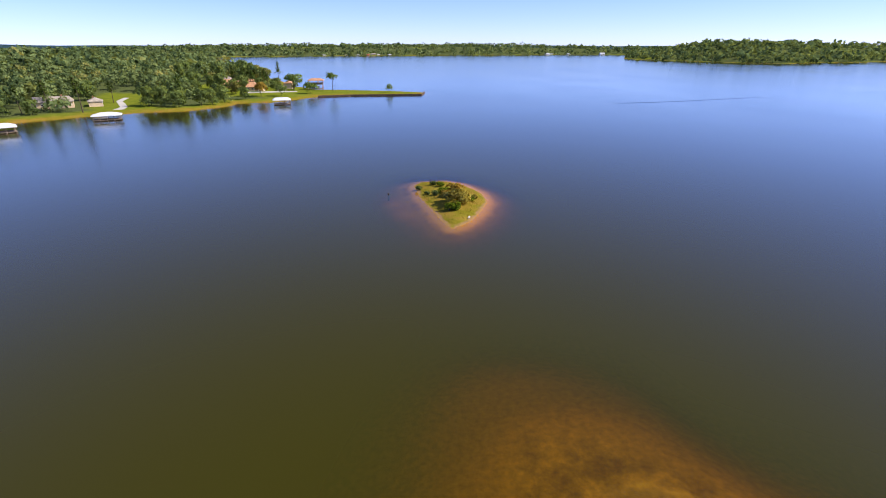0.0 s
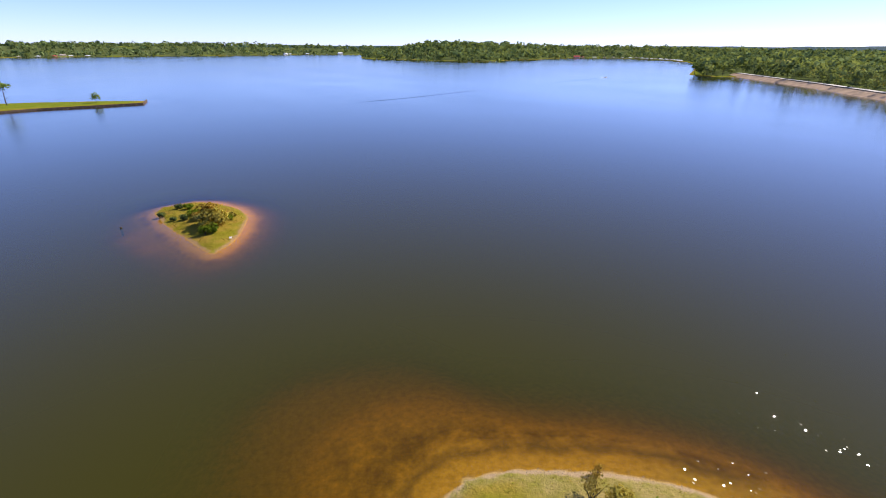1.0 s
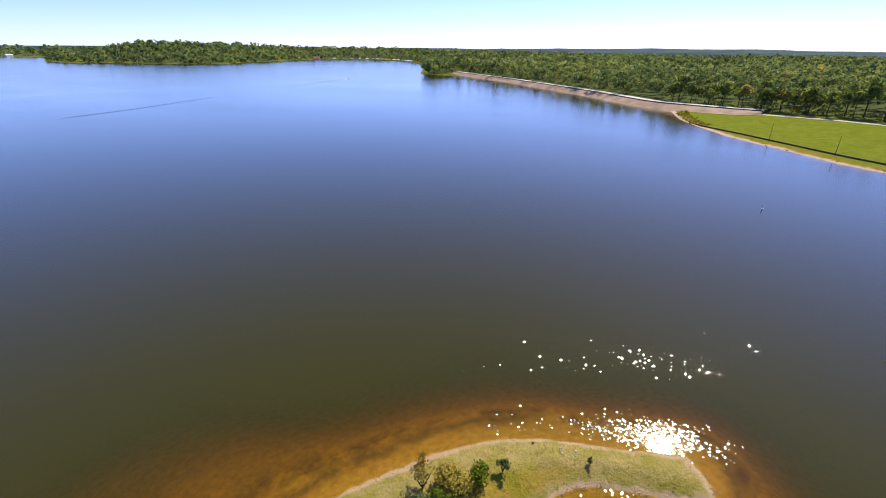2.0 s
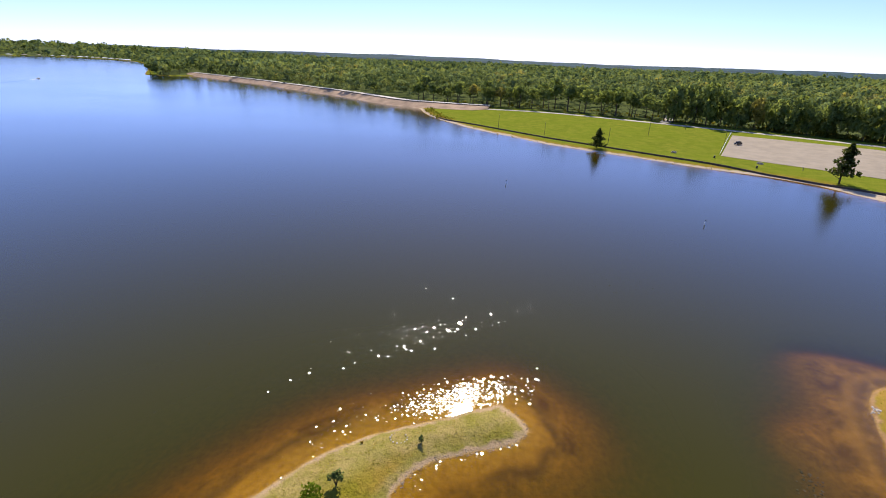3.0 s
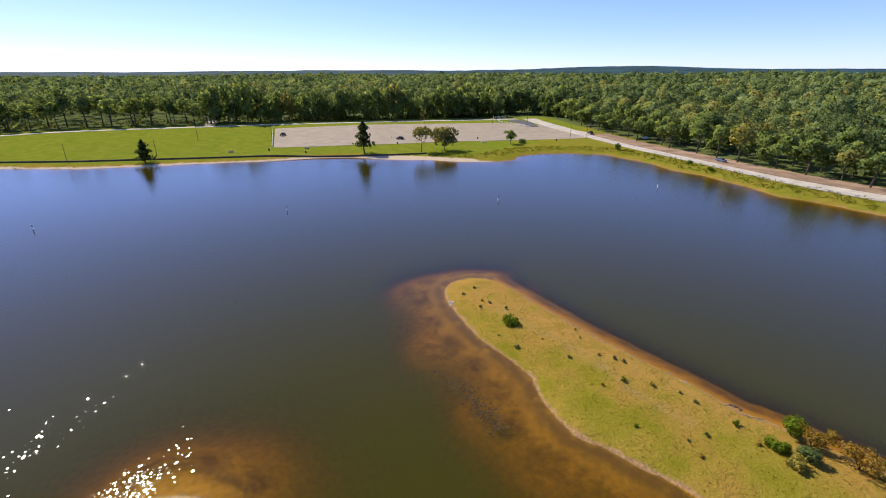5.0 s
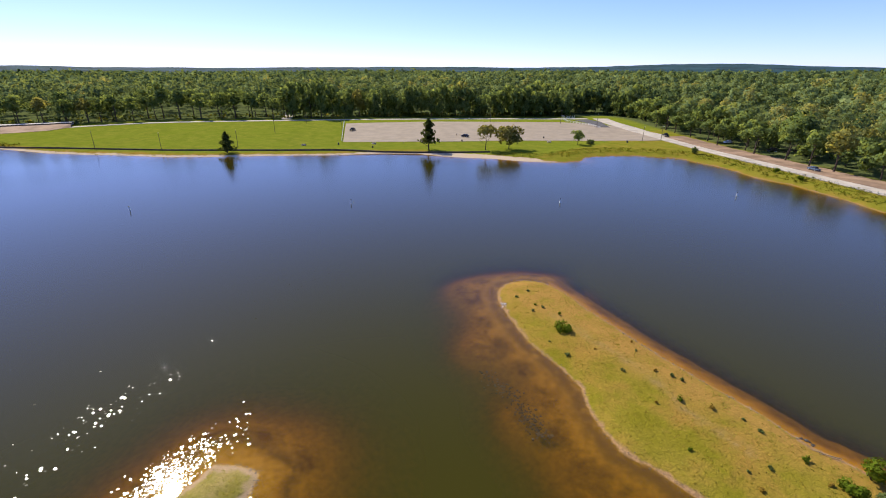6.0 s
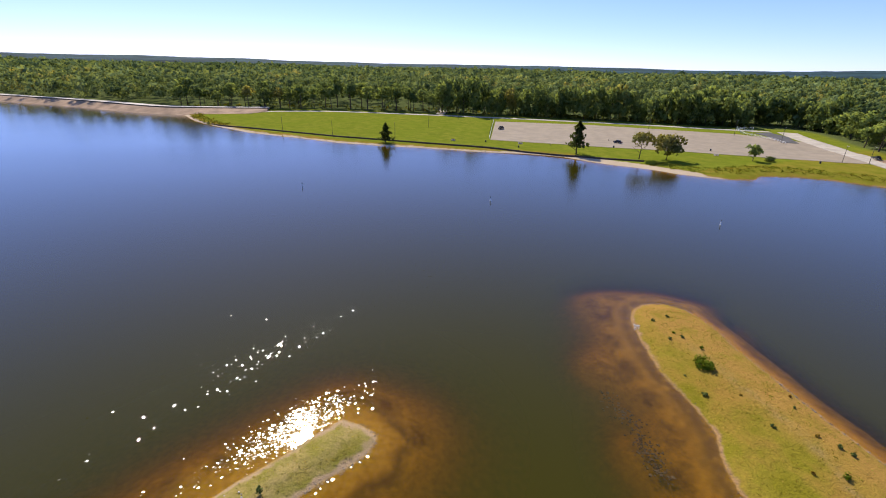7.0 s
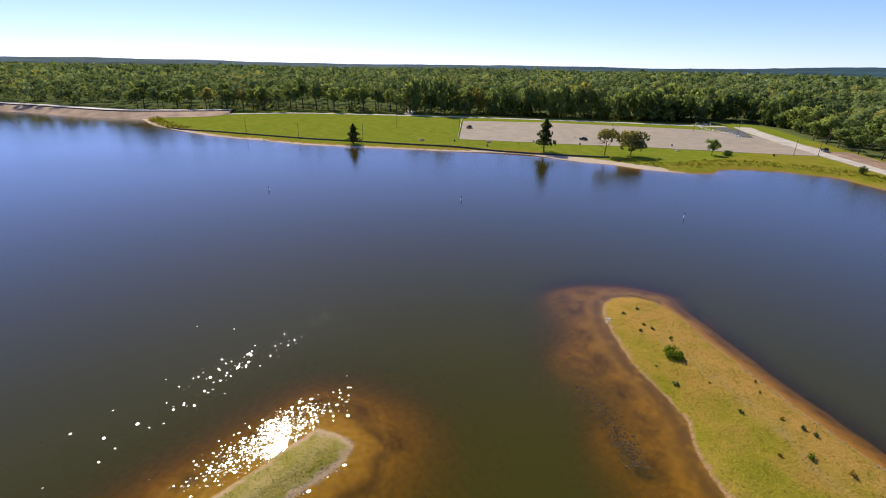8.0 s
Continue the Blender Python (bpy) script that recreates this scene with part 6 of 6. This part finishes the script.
def boat():
    root = thing("motor_boat", 572, 510, 0, 16, "small white motor boat on the lake", "boat")
    bm = bmesh.new()
    r = bmesh.ops.create_cube(bm, size=1.0, matrix=pose(0, 0, 0.35) @ Matrix.Diagonal((6.4, 2.3, 1.0, 1)))
    bmesh.ops.subdivide_edges(bm, edges=[e for e in bm.edges if abs((e.verts[0].co - e.verts[1].co).x) > 1], cuts=5)
    for v in bm.verts:
        t = (v.co.x + 3.2) / 6.4
        v.co.y *= (1 - max(0, t - 0.45) ** 2 * 3.2) * (0.75 if v.co.z < 0.3 else 1.0)
        v.co.z += max(0, t - 0.6) * 0.6
    part("hull", bm, MAT_WHITEPAINT, root)
    part("console", box(bmesh.new(), -0.2, 0, 1.15, 0.8, 0.9, 0.9, 0.08), MAT_WHITE, root)
    part("windscreen", box(bmesh.new(), 0.3, 0, 1.6, 0.08, 1.1, 0.4, 0.02), MAT_PANE, root)
    part("outboard", box(bmesh.new(), -3.4, 0, 0.7, 0.5, 0.5, 1.0, 0.1), MAT_BARREL, root)


boat()


def wake(line, width, height):
    pts = [Vector(p) for p in line]
    fine = []
    for p, q in zip(pts, pts[1:]):
        n = max(1, int((q - p).length / 3))
        fine += [p.lerp(q, k / n) for k in range(n)]
    for _ in range(10):
        fine = [fine[0]] + [(a + b * 2 + c) / 4 for a, b, c in zip(fine, fine[1:], fine[2:])] + [fine[-1]]
    verts, faces = [], []
    for k, p in enumerate(fine):
        d = (fine[min(k + 1, len(fine) - 1)] - fine[max(k - 1, 0)]).normalized()
        s = Vector((-d.y, d.x))
        h = height * min(1, k / 8, (len(fine) - 1 - k) / 8)
        verts += [(p.x + s.x * w * width, p.y + s.y * w * width, h * z + 0.004) for w, z in ((-1, 0), (-0.5, 0.5), (0, 1), (0.5, 0.5), (1, 0))]
    for k in range(len(fine) - 1):
        faces += [(5 * k + q, 5 * k + q + 5, 5 * k + q + 6, 5 * k + q + 1) for q in range(4)]
    me = mesh_of("boat_wake", verts, faces, MAT_WATER, True)
    field_of(me, "depth", np.full(len(verts), 5.0))
    field_of(me, "ripple", np.zeros(len(verts)))
    field_of(me, "gust", np.zeros(len(verts)))
    field_of(me, "ruffle", np.zeros(len(verts)))
    tagged(new("boat_wake", me), "long low wave left behind by the boat", "wave", kind="structure")


def foam():
    rng = np.random.RandomState(72)
    s = rng.uniform(0, 1, 90) ** 1.5 * 16
    c = np.column_stack([568.5 - s * 0.95 + rng.normal(0, 0.5, 90), 509 - s * 0.3 + rng.normal(0, 0.5 + s * 0.03, 90), np.full(90, 0.02)])
    v, f = clumps(c, rng.uniform(0.15, 0.5, 90), rng, 0.4, 0.35)
    tagged(new("boat_foam", mesh_of("boat_foam", v, f, MAT_WHITE)), "white foam churned up behind the boat", "foam", kind="stuff")


foam()
wake([(566, 508), (470, 476), (388, 457)], 1.6, 0.2)
wake([(285, 417), (186, 379), (120, 362)], 1.8, 0.22)
